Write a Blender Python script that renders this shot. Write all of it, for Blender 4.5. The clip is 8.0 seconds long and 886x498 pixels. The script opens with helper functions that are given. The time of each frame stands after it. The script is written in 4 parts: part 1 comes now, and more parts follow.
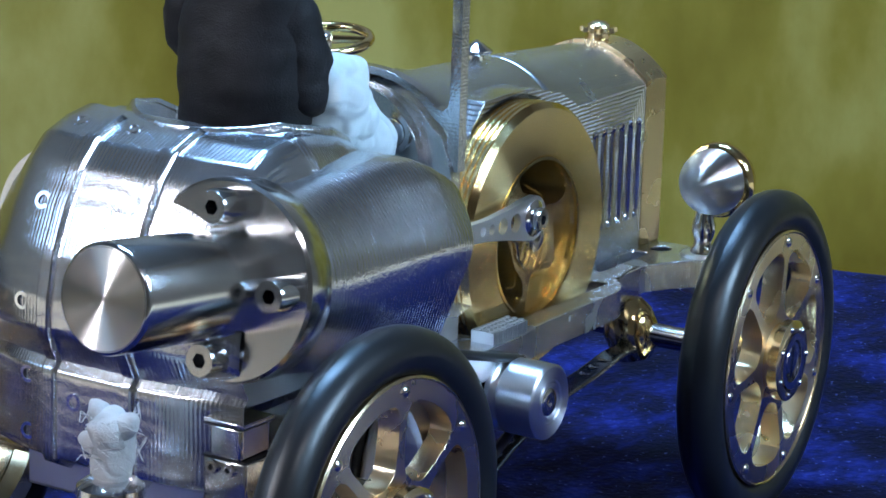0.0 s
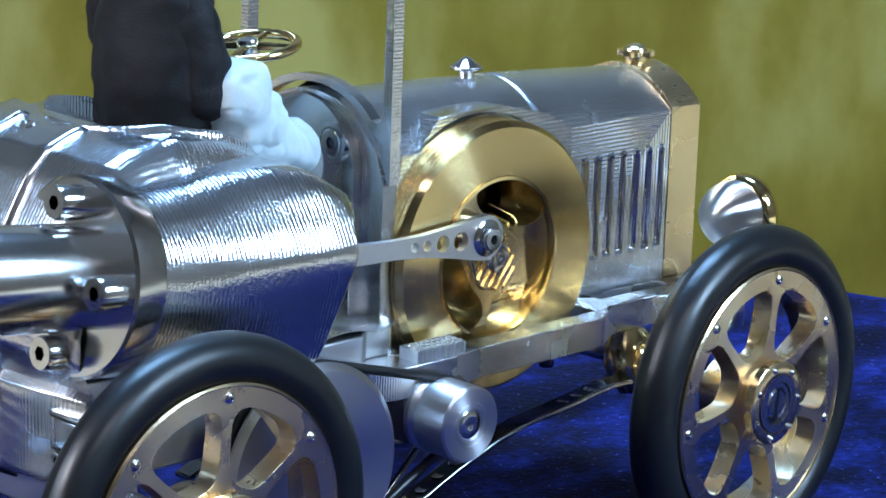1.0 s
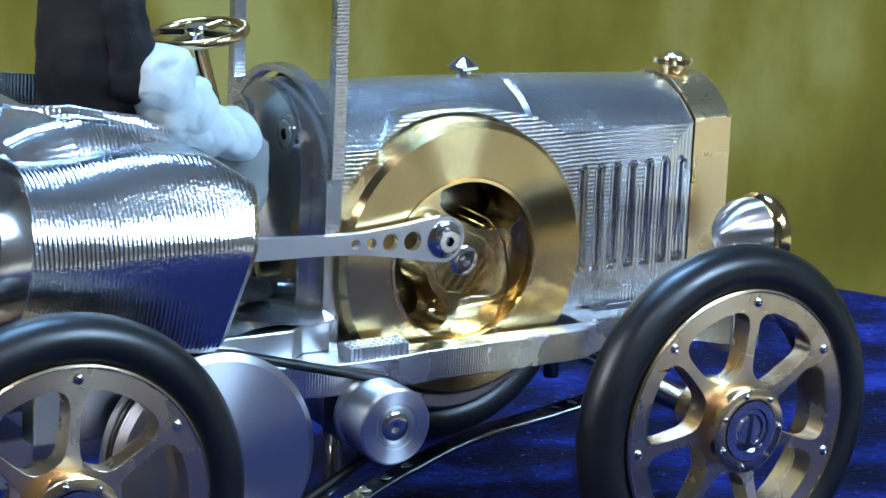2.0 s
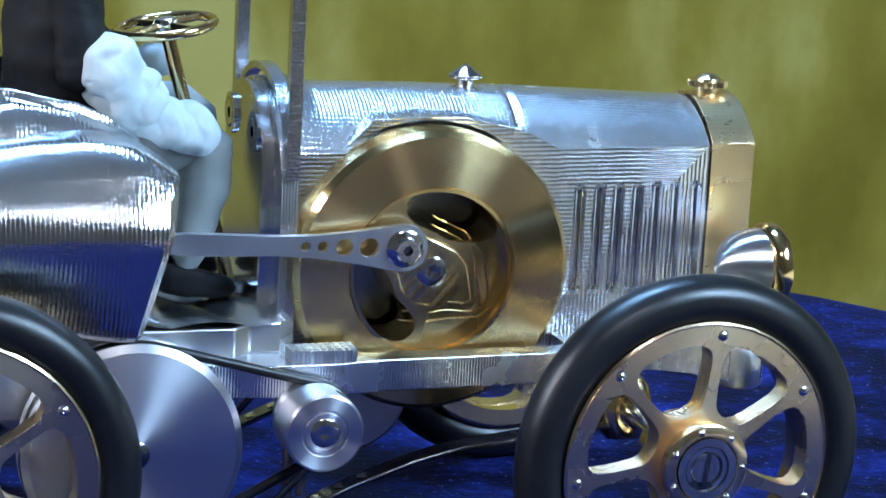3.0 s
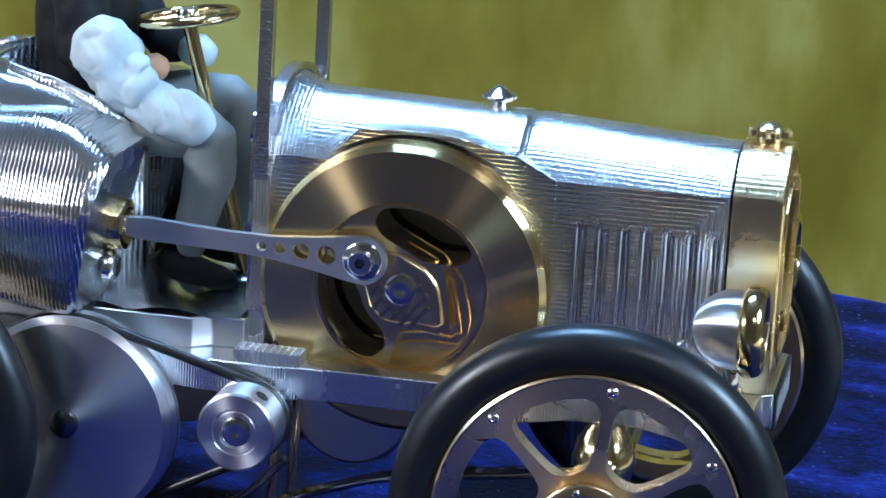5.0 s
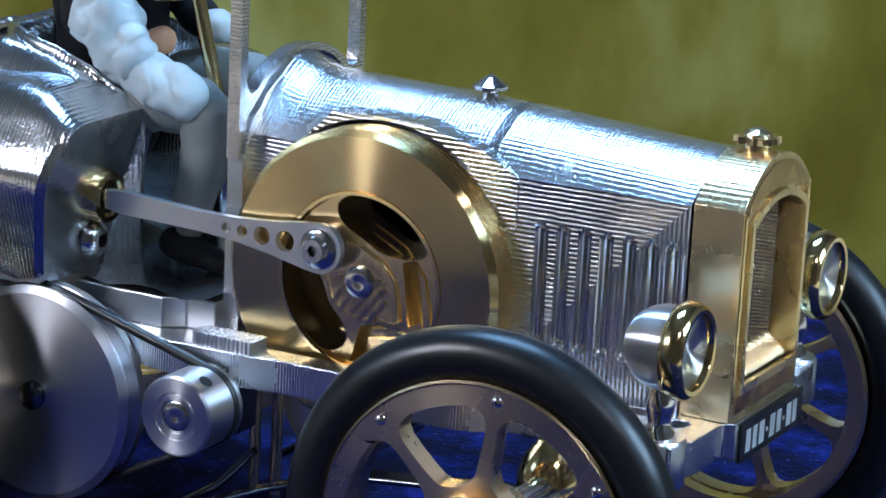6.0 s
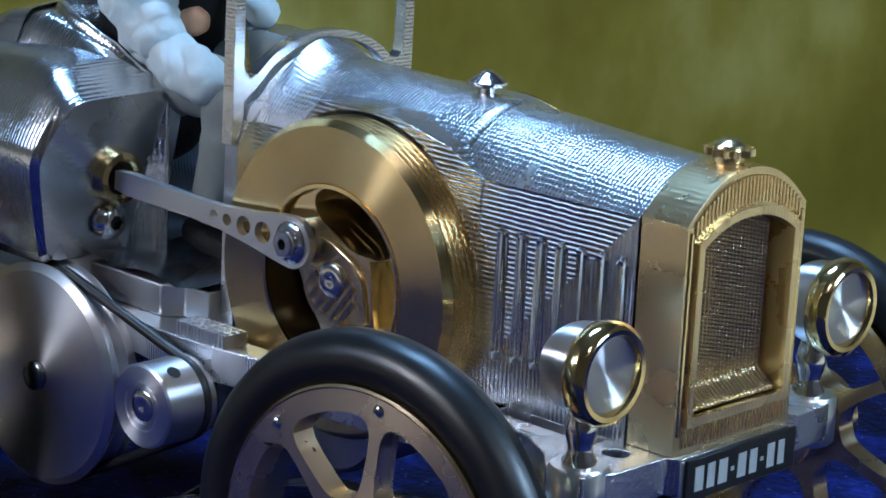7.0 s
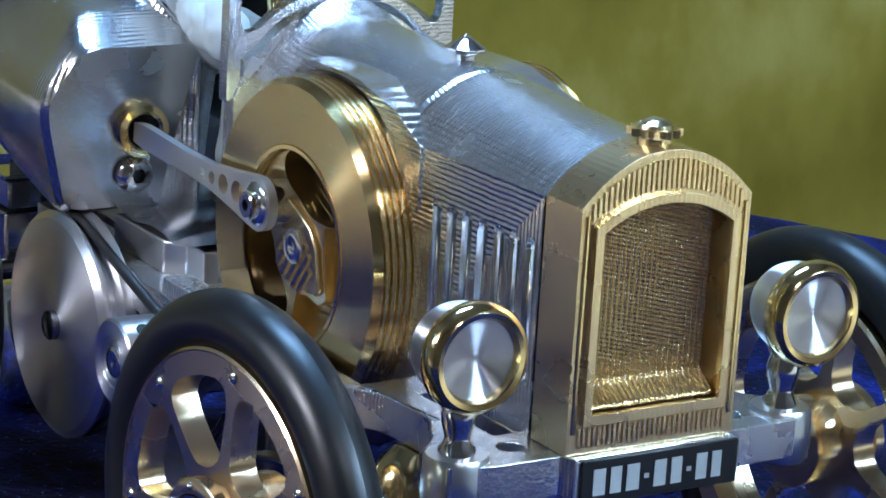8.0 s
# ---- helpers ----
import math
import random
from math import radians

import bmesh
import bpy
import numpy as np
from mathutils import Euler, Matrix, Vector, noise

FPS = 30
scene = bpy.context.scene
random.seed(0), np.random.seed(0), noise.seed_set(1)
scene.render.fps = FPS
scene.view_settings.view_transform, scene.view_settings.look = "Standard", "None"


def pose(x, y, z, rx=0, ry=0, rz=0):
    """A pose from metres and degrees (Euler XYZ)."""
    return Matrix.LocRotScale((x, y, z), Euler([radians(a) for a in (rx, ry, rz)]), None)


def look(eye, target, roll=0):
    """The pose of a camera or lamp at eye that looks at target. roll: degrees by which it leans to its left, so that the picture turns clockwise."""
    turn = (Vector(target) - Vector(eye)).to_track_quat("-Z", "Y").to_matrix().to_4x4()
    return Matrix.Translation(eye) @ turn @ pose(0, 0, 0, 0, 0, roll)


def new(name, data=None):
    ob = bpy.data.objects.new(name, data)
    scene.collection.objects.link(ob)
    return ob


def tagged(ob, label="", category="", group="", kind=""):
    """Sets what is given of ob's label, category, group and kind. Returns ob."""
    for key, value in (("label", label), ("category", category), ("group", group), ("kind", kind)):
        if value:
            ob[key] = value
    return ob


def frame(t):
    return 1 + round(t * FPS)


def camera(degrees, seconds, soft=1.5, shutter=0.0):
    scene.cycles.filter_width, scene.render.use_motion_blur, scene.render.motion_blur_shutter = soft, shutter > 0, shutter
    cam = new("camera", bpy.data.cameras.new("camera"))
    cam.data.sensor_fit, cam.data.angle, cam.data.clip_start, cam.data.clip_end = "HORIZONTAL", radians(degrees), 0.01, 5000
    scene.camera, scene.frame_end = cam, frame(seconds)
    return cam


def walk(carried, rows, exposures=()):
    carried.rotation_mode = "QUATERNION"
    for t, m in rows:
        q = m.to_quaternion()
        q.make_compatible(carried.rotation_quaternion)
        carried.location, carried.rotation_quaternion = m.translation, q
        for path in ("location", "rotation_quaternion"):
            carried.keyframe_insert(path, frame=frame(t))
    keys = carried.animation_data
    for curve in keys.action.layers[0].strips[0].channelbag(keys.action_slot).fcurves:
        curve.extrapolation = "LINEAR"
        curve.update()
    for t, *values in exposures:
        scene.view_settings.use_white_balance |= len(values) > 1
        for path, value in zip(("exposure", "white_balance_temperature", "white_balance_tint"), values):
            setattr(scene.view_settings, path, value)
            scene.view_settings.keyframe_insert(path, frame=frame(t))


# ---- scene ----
cam = camera(17.769, 8.0, soft=1.6)
walk(cam, [(t, pose(*v)) for t, *v in (
    (0.0, 0.03112, -0.45409, 0.17718, 76.038, -1.811, 1.841),
    (0.5, 0.0342, -0.45549, 0.17639, 76.309, -1.863, 1.341),
    (1.0, 0.03745, -0.45521, 0.17697, 76.261, -1.999, 0.833),
    (1.5, 0.03986, -0.45559, 0.17559, 76.241, -2.064, 0.411),
    (2.0, 0.04201, -0.45677, 0.17852, 75.885, -2.33, 0.091),
    (2.2, 0.043, -0.45637, 0.18064, 75.63, -2.533, 0.005),
    (3.3, 0.04569, -0.46103, 0.17749, 75.96, -3.137, -0.343),
    (3.5, 0.04531, -0.46234, 0.17785, 75.926, -3.149, -0.38),
    (4.0, 0.04568, -0.46611, 0.18141, 75.505, -3.157, -0.25),
    (4.5, 0.04651, -0.46992, 0.18239, 75.417, -3.038, -0.226),
    (4.7, 0.04583, -0.47306, 0.18268, 75.461, -3.12, -0.348),
    (5.8, 0.04528, -0.46658, 0.17583, 75.458, -2.86, -0.192),
    (6.0, 0.0452, -0.46384, 0.17543, 75.392, -2.893, -0.223),
    (6.5, 0.04379, -0.45814, 0.17277, 75.409, -2.951, -0.169),
    (7.0, 0.04194, -0.45203, 0.16976, 75.383, -2.929, 0.161),
    (7.5, 0.04026, -0.4437, 0.16721, 75.168, -2.77, 0.231),
    (8.0, 0.03806, -0.44144, 0.16452, 74.836, -3.285, 0.653),
)], exposures=((0.0, -0.05), (1.0, 0.12), (2.2, 0.02), (3.5, 0.26), (4.7, 0.2), (5.8, -0.32), (7.0, -0.6), (8.0, -0.05)))
# the turntable's axis in the car's own centimetres, and its turn in degrees
AXIS = (-6.222, -0.936)
TURN = (
    (0.0, 59.425),
    (0.5, 52.155),
    (1.0, 44.958),
    (1.5, 38.032),
    (2.0, 30.932),
    (2.2, 28.086),
    (3.3, 13.327),
    (3.5, 10.489),
    (4.0, 2.354),
    (4.5, -5.348),
    (4.7, -8.147),
    (5.8, -25.871),
    (6.0, -28.848),
    (6.5, -35.744),
    (7.0, -43.309),
    (7.5, -50.378),
    (8.0, -57.626),
)

# ---- room light ----
world = bpy.data.worlds.new("room_air")
scene.world = world
world.use_nodes = True
world.node_tree.nodes["Background"].inputs[0].default_value = (0.55, 0.62, 0.75, 1)
world.node_tree.nodes["Background"].inputs[1].default_value = 0.05


# ---- materials ----
def shader(name, color, rough=0.4, metal=0.0, aniso=0.0, axis="Y"):
    """A node material; returns it with its tree, its shader node and an object-space coordinate."""
    mat = bpy.data.materials.new(name)
    mat.use_nodes = True
    tree = mat.node_tree
    bsdf = tree.nodes["Principled BSDF"]
    bsdf.inputs["Base Color"].default_value = (*color, 1)
    bsdf.inputs["Roughness"].default_value = rough
    bsdf.inputs["Metallic"].default_value = metal
    if aniso:
        bsdf.inputs["Anisotropic"].default_value = aniso
        tan = tree.nodes.new("ShaderNodeTangent")
        tan.direction_type, tan.axis = "RADIAL", axis
        bsdf.inputs["Anisotropic Rotation"].default_value = 0.25
        tree.links.new(tan.outputs[0], bsdf.inputs["Tangent"])
    coord = tree.nodes.new("ShaderNodeTexCoord").outputs["Object"]
    return mat, tree, bsdf, coord


def noise_tex(tree, coord, scale, detail=4, stretch=(1, 1, 1)):
    mapping = tree.nodes.new("ShaderNodeMapping")
    mapping.inputs["Scale"].default_value = stretch
    tex = tree.nodes.new("ShaderNodeTexNoise")
    tex.inputs["Scale"].default_value = scale
    tex.inputs["Detail"].default_value = detail
    tree.links.new(coord, mapping.inputs[0])
    tree.links.new(mapping.outputs[0], tex.inputs["Vector"])
    return tex.outputs["Fac"]


def ramp(tree, fac, stops):
    node = tree.nodes.new("ShaderNodeValToRGB")
    el = node.color_ramp.elements
    while len(el) < len(stops):
        el.new(0.5)
    for e, (pos, col) in zip(el, stops):
        e.position, e.color = pos, (*col, 1)
    tree.links.new(fac, node.inputs[0])
    return node.outputs[0]


def spread(tree, fac, low, high):
    node = tree.nodes.new("ShaderNodeMapRange")
    node.inputs["From Min"].default_value, node.inputs["From Max"].default_value = 0.3, 0.7
    node.inputs["To Min"].default_value, node.inputs["To Max"].default_value = low, high
    tree.links.new(fac, node.inputs[0])
    return node.outputs[0]


def bump(tree, bsdf, fac, strength, dist=0.0005):
    node = tree.nodes.new("ShaderNodeBump")
    node.inputs["Strength"].default_value = strength
    node.inputs["Distance"].default_value = dist
    tree.links.new(fac, node.inputs["Height"])
    old = bsdf.inputs["Normal"].links
    if old:
        tree.links.new(old[0].from_socket, node.inputs["Normal"])
    tree.links.new(node.outputs[0], bsdf.inputs["Normal"])


def waves(tree, coord, scale, direction="Z", kind="BANDS", distort=0.3, profile="SIN"):
    tex = tree.nodes.new("ShaderNodeTexWave")
    tex.wave_type, tex.wave_profile = kind, profile
    if kind == "BANDS":
        tex.bands_direction = direction
    else:
        tex.rings_direction = direction
    tex.inputs["Scale"].default_value = scale
    tex.inputs["Distortion"].default_value = distort
    tex.inputs["Detail"].default_value = 1.5
    tex.inputs["Detail Scale"].default_value = 0.4
    tree.links.new(coord, tex.inputs["Vector"])
    return tex.outputs["Fac"]


def metal(name, color, rough, grain=0.0, lines=None, aniso=0.0, axis="Y", line_strength=0.25, depth=0.00006, speckle=0.0):
    """Machined metal: fine grain, smudges in the gloss, optional speckle and tool marks."""
    mat, tree, bsdf, coord = shader(name, color, rough, 1.0, aniso, axis)
    smudge = noise_tex(tree, coord, 90, 5)
    tree.links.new(spread(tree, smudge, rough * 0.9, rough * 1.12), bsdf.inputs["Roughness"])
    tone = ramp(tree, noise_tex(tree, coord, 35, 3), [(0.3, tuple(c * 0.93 for c in color)), (0.7, color)])
    tree.links.new(tone, bsdf.inputs["Base Color"])
    if grain:
        bump(tree, bsdf, noise_tex(tree, coord, 2500, 2), grain, 0.00003)
    if lines:
        for scale, direction, kind, distort in lines:
            bump(tree, bsdf, waves(tree, coord, scale, direction, kind, distort), line_strength, depth)
    if speckle:
        bump(tree, bsdf, noise_tex(tree, coord, 1300, 3), speckle, 0.00010)
    return mat


def contour_marks(mat, top, front, pitch, strength):
    """Cutter paths that run parallel to a panel's upper and front edges."""
    tree = mat.node_tree
    bsdf = tree.nodes["Principled BSDF"]
    coord = tree.nodes.new("ShaderNodeTexCoord").outputs["Object"]
    xyz = tree.nodes.new("ShaderNodeSeparateXYZ")
    tree.links.new(coord, xyz.inputs[0])

    def calc(op, a, b):
        node = tree.nodes.new("ShaderNodeMath")
        node.operation = op
        for sock, v in zip(node.inputs, (a, b)):
            if isinstance(v, (int, float)):
                sock.default_value = v
            else:
                tree.links.new(v, sock)
        return node.outputs[0]
    down = calc("SUBTRACT", top, xyz.outputs[2])
    back = calc("SUBTRACT", front, xyz.outputs[0])
    wobble = calc("MULTIPLY", noise_tex(tree, coord, 300, 2), pitch * 0.5)
    near = calc("ADD", calc("MINIMUM", down, back), wobble)
    bump(tree, bsdf, calc("SINE", calc("MULTIPLY", near, 2 * math.pi / pitch), 0), strength, pitch * 0.12)
    return mat


ALU = (0.80, 0.81, 0.83)
BRASS = (0.88, 0.67, 0.34)
m_hood_side = contour_marks(metal("milled_aluminium_side", ALU, 0.22, 0.15), 0.0771, (4.15 - AXIS[0]) * 0.01, 0.00075, 0.5)
m_hood_top = metal("milled_aluminium_top", ALU, 0.25, 1.0, [(480, "Y", "BANDS", 0.8), (460, "X", "BANDS", 1.2)], line_strength=0.52, speckle=0.2)
m_body = metal("milled_aluminium_body", ALU, 0.20, 0.7, [(420, "X", "BANDS", 2.5), (70, "Z", "BANDS", 7.0)], line_strength=0.50, depth=0.00009, speckle=0.65)
# Tail aluminium toned darker than the body's: shade put into the colour.
m_tail = metal("shaded_aluminium_tail", (0.72, 0.72, 0.73), 0.23, 0.6, [(430, "Y", "BANDS", 3.0), (120, "Z", "BANDS", 8.0)], line_strength=0.36, speckle=0.3)
m_alu = metal("brushed_aluminium", ALU, 0.32, 0.25)
m_alu_floor = metal("scalloped_aluminium", ALU, 0.24, 0.4, [(90, "DIAGONAL", "BANDS", 3.0)], line_strength=0.8, speckle=0.6)
m_alu_turned = metal("turned_aluminium", (0.80, 0.80, 0.84), 0.38, 0.2, None, 0.8, "Y")
m_lens = metal("turned_lamp_face", (0.80, 0.80, 0.84), 0.37, 0.0, None, 1.0, "X")
m_steel = metal("polished_steel", (0.74, 0.73, 0.72), 0.17)
m_steel_cap = metal("turned_steel", (0.70, 0.66, 0.62), 0.37, 0.0, None, 1.0, "X")
m_chrome = metal("bright_steel", (0.84, 0.84, 0.86), 0.14)
m_brass = metal("turned_brass", (0.88, 0.66, 0.32), 0.22, 0.0, None, 1.0, "Y")
m_brass_plain = metal("polished_brass", BRASS, 0.14)
m_brass_pit = metal("milled_brass", (0.86, 0.66, 0.36), 0.20, 0.15)
m_brass_grille = metal("grille_brass", (0.90, 0.69, 0.40), 0.24, 0.5)
m_brass_web = metal("diagonal_milled_brass", (0.86, 0.66, 0.36), 0.22, 0.0, [(75, "DIAGONAL", "BANDS", 0.3)], line_strength=0.8)
m_brass_rad = metal("bead_milled_brass", (0.90, 0.69, 0.40), 0.27, 0.35, [(400, "Y", "BANDS", 0.4)], line_strength=0.35, depth=0.00008)
m_bronze = metal("polished_bronze", (0.93, 0.72, 0.46), 0.21)
m_brass_cap = metal("satin_gold_brass", (0.92, 0.74, 0.44), 0.22, 0.1)
m_bronze_turned = metal("turned_bronze", (0.92, 0.72, 0.47), 0.27, 0.2, None, 0.7, "Y")
m_satin = metal("satin_steel", (0.80, 0.80, 0.81), 0.34, 0.3, [(500, "Z", "BANDS", 0.6)], line_strength=0.12)
m_rail = metal("saw_cut_aluminium", ALU, 0.26, 0.6, [(620, "X", "BANDS", 1.0)], line_strength=0.4, speckle=0.4)
m_screen = metal("speckled_aluminium", (0.72, 0.72, 0.74), 0.22, 0.8, [(500, "Z", "BANDS", 1.5)], line_strength=0.15, speckle=0.55)
m_satin_face = metal("face_milled_aluminium", ALU, 0.26, 0.2, [(300, "Z", "BANDS", 1.5)], line_strength=0.12)
m_flute = metal("smooth_cut_aluminium", ALU, 0.16)
m_dark_steel = metal("dark_steel", (0.20, 0.21, 0.23), 0.22, 0.2)

m_rubber, t_, b_, c_ = shader("black_rubber", (0.007, 0.0075, 0.009), 0.42)
t_.links.new(spread(t_, noise_tex(t_, c_, 120, 5), 0.30, 0.44), b_.inputs["Roughness"])
bump(t_, b_, noise_tex(t_, c_, 1500, 3), 0.08, 0.00005)
m_belt = shader("belt_rubber", (0.012, 0.012, 0.013), 0.35)[0]
# Flat black for the gasket and for the shade painted into holes.
m_black = shader("hole_shade_and_gasket_black", (0.008, 0.008, 0.009), 0.6)[0]

m_velvet, t_, b_, c_ = shader("blue_velvet", (0.006, 0.012, 0.16), 0.85)
pile = noise_tex(t_, c_, 330, 6, (1, 1.2, 1))
nap = noise_tex(t_, c_, 42, 6, (1, 1.5, 1))
add_specks = t_.nodes.new("ShaderNodeMix")
add_specks.data_type, add_specks.blend_type = "RGBA", "ADD"
add_specks.inputs[0].default_value = 1.0
mixn = t_.nodes.new("ShaderNodeMix")
mixn.data_type = "FLOAT"
mixn.inputs[0].default_value = 0.72
t_.links.new(pile, mixn.inputs[2])
t_.links.new(nap, mixn.inputs[3])
t_.links.new(ramp(t_, mixn.outputs[0], [(0.38, (0.0004, 0.0006, 0.004)), (0.47, (0.0009, 0.0016, 0.016)), (0.56, (0.0035, 0.008, 0.075)), (0.66, (0.014, 0.026, 0.19))]), add_specks.inputs[6])
# Pale blue specks added to the velvet colour.
t_.links.new(ramp(t_, noise_tex(t_, c_, 900, 1), [(0.69, (0.0, 0.0, 0.0)), (0.76, (0.05, 0.07, 0.19))]), add_specks.inputs[7])
t_.links.new(add_specks.outputs[2], b_.inputs["Base Color"])
b_.inputs["Sheen Weight"].default_value = 0.09
b_.inputs["Sheen Roughness"].default_value = 0.35
b_.inputs["Sheen Tint"].default_value = (0.10, 0.16, 0.9, 1)
b_.inputs["Specular IOR Level"].default_value = 0.1
bump(t_, b_, noise_tex(t_, c_, 700, 4), 0.5, 0.0006)

m_cloth, t_, b_, c_ = shader("olive_backdrop_cloth", (0.30, 0.25, 0.05), 0.9)
blot = noise_tex(t_, c_, 11, 6, (1.3, 1, 0.7))
t_.links.new(ramp(t_, blot, [(0.36, (0.145, 0.112, 0.014)), (0.50, (0.215, 0.175, 0.028)), (0.64, (0.350, 0.310, 0.095))]), b_.inputs["Base Color"])
b_.inputs["Specular IOR Level"].default_value = 0.1
bump(t_, b_, noise_tex(t_, c_, 60, 3), 0.2, 0.002)


def paint(name, color, rough, scale=40, vary=0.12, relief=0.05):
    mat, tree, bsdf, coord = shader(name, color, rough)
    tone = ramp(tree, noise_tex(tree, coord, scale, 5), [(0.3, tuple(c * (1 - vary) for c in color)), (0.7, tuple(min(1, c * (1 + vary)) for c in color))])
    tree.links.new(tone, bsdf.inputs["Base Color"])
    bump(tree, bsdf, noise_tex(tree, coord, scale * 12, 3), relief, 0.0003)
    return mat


m_wall = paint("tan_wall_paint", (0.21, 0.172, 0.135), 0.8, 3)
m_ceiling = paint("grey_ceiling_paint", (0.20, 0.22, 0.25), 0.85, 3)
m_floor = paint("brown_floor", (0.36, 0.265, 0.175), 0.6, 6)
m_table = paint("dark_table_top", (0.06, 0.055, 0.05), 0.5, 20)
m_table_top = paint("light_wood_top", (0.60, 0.45, 0.28), 0.55, 25, 0.2)
m_jacket = paint("black_painted_jacket", (0.009, 0.009, 0.011), 0.62, 260, 0.35, 0.35)
m_jacket.node_tree.nodes["Principled BSDF"].inputs["Specular IOR Level"].default_value = 0.22
m_sleeve = paint("white_painted_cloth", (0.52, 0.61, 0.64), 0.6, 200, 0.05, 0.15)
m_trousers = paint("grey_painted_trousers", (0.22, 0.245, 0.245), 0.6, 200, 0.1, 0.15)
m_skin = paint("painted_hand", (0.45, 0.22, 0.12), 0.6, 200)
m_wick = paint("white_fibre_wick", (0.42, 0.42, 0.41), 0.9, 300, 0.1, 0.6)
m_plate = paint("black_plate_enamel", (0.010, 0.010, 0.011), 0.35, 100)
m_letter = paint("pale_plate_print", (0.42, 0.43, 0.42), 0.5, 100)
m_lamp_case = paint("white_lamp_case", (0.7, 0.7, 0.7), 0.4, 20)


def glow(name, color, strength):
    mat = bpy.data.materials.new(name)
    mat.use_nodes = True
    bsdf = mat.node_tree.nodes["Principled BSDF"]
    bsdf.inputs["Base Color"].default_value = (0.8, 0.8, 0.8, 1)
    bsdf.inputs["Emission Color"].default_value = (*color, 1)
    bsdf.inputs["Emission Strength"].default_value = strength
    return mat


m_tube = glow("cool_ceiling_glow", (0.32, 0.64, 1.13), 61.0)
m_tube_right = glow("white_lamp_glow", (0.52, 0.80, 1.14), 47.0)
m_fill_left = glow("blue_fill_glow", (0.36, 0.66, 1.06), 4.5)
m_fill_spot = glow("fill_spot_glow", (0.90, 0.92, 1.04), 120.0)
m_fill_spot_dim = glow("dim_fill_spot_glow", (0.90, 0.92, 1.04), 45.0)

# ---- mesh helpers: centimetres in the car's own axes (x forward, y to its left, z up from the table) ----
CM = 0.01


def part(name, bm, material, parent, label="", smooth=40, bevel=0.0, cm=True):
    """Links bm as one mesh object under parent. Centimetres of the car become metres about the turntable's axis."""
    me = bpy.data.meshes.new(name)
    bmesh.ops.recalc_face_normals(bm, faces=bm.faces[:])
    bm.to_mesh(me)
    bm.free()
    if cm:
        me.transform(Matrix.Scale(CM, 4) @ Matrix.Translation((-AXIS[0], -AXIS[1], 0)))
    mats = material if isinstance(material, (list, tuple)) else [material]
    for m in mats:
        me.materials.append(m)
    if smooth:
        me.polygons.foreach_set("use_smooth", [True] * len(me.polygons))
        me.set_sharp_from_angle(angle=radians(smooth))
    ob = new(name, me)
    if parent:
        ob.parent = parent
    if bevel:
        mod = ob.modifiers.new("edge", "BEVEL")
        mod.width, mod.segments, mod.limit_method, mod.angle_limit = bevel * (CM if cm else 1), (5 if bevel > 0.1 else 2), "ANGLE", radians(38)
    if label:
        tagged(ob, label)
    return ob


def frame_to(origin, axis):
    """A pose at origin whose z axis points along axis."""
    return Matrix.Translation(origin) @ Vector(axis).to_track_quat("Z", "Y").to_matrix().to_4x4()


def lathe(bm, profile, origin=(0, 0, 0), axis=(0, 0, 1), n=48, close=True, mat=0):
    """Turns (radius, height) pairs round an axis."""
    m = frame_to(origin, axis)
    rings = []
    for r, h in profile:
        if r < 1e-5:
            rings.append([bm.verts.new(m @ Vector((0, 0, h)))])
        else:
            rings.append([bm.verts.new(m @ Vector((r * math.cos(2 * math.pi * i / n), r * math.sin(2 * math.pi * i / n), h))) for i in range(n)])
    for a, b in zip(rings, rings[1:]):
        for i in range(n):
            j = (i + 1) % n
            if len(a) == 1 and len(b) == 1:
                continue
            if len(a) == 1:
                f = bm.faces.new((a[0], b[i], b[j]))
            elif len(b) == 1:
                f = bm.faces.new((a[i], a[j], b[0]))
            else:
                f = bm.faces.new((a[i], a[j], b[j], b[i]))
            f.material_index = mat
    return bm


def ring(bm, r_in, r_out, h0, h1, origin, axis, n=64):
    return lathe(bm, [(r_in, h0), (r_out, h0), (r_out, h1), (r_in, h1), (r_in, h0)], origin, axis, n)


def slab(bm, outer, holes, m, h0, h1):
    """A plate with holes: 2D outlines in the pose m, from height h0 to h1."""
    from mathutils.geometry import tessellate_polygon
    loops = [list(outer)] + [list(h) for h in holes]
    tris = tessellate_polygon([[Vector((x, y, 0)) for x, y in lp] for lp in loops])
    flat = [q for lp in loops for q in lp]
    lo = [bm.verts.new(m @ Vector((x, y, h0))) for x, y in flat]
    hi = [bm.verts.new(m @ Vector((x, y, h1))) for x, y in flat]
    for a, b, c in tris:
        for vs in ((lo[a], lo[c], lo[b]), (hi[a], hi[b], hi[c])):
            try:
                bm.faces.new(vs)
            except ValueError:
                pass
    k = 0
    for lp in loops:
        for i in range(len(lp)):
            a, b = k + i, k + (i + 1) % len(lp)
            bm.faces.new((lo[a], lo[b], hi[b], hi[a]))
        k += len(lp)
    return bm


# a plate that stands in the car's x-z plane, its thickness towards -y (the near side) or +y
XZ = Matrix(((1, 0, 0, 0), (0, 0, 1, 0), (0, 1, 0, 0), (0, 0, 0, 1)))
YZ = Matrix(((0, 0, 1, 0), (1, 0, 0, 0), (0, 1, 0, 0), (0, 0, 0, 1)))
XY = Matrix.Identity(4)


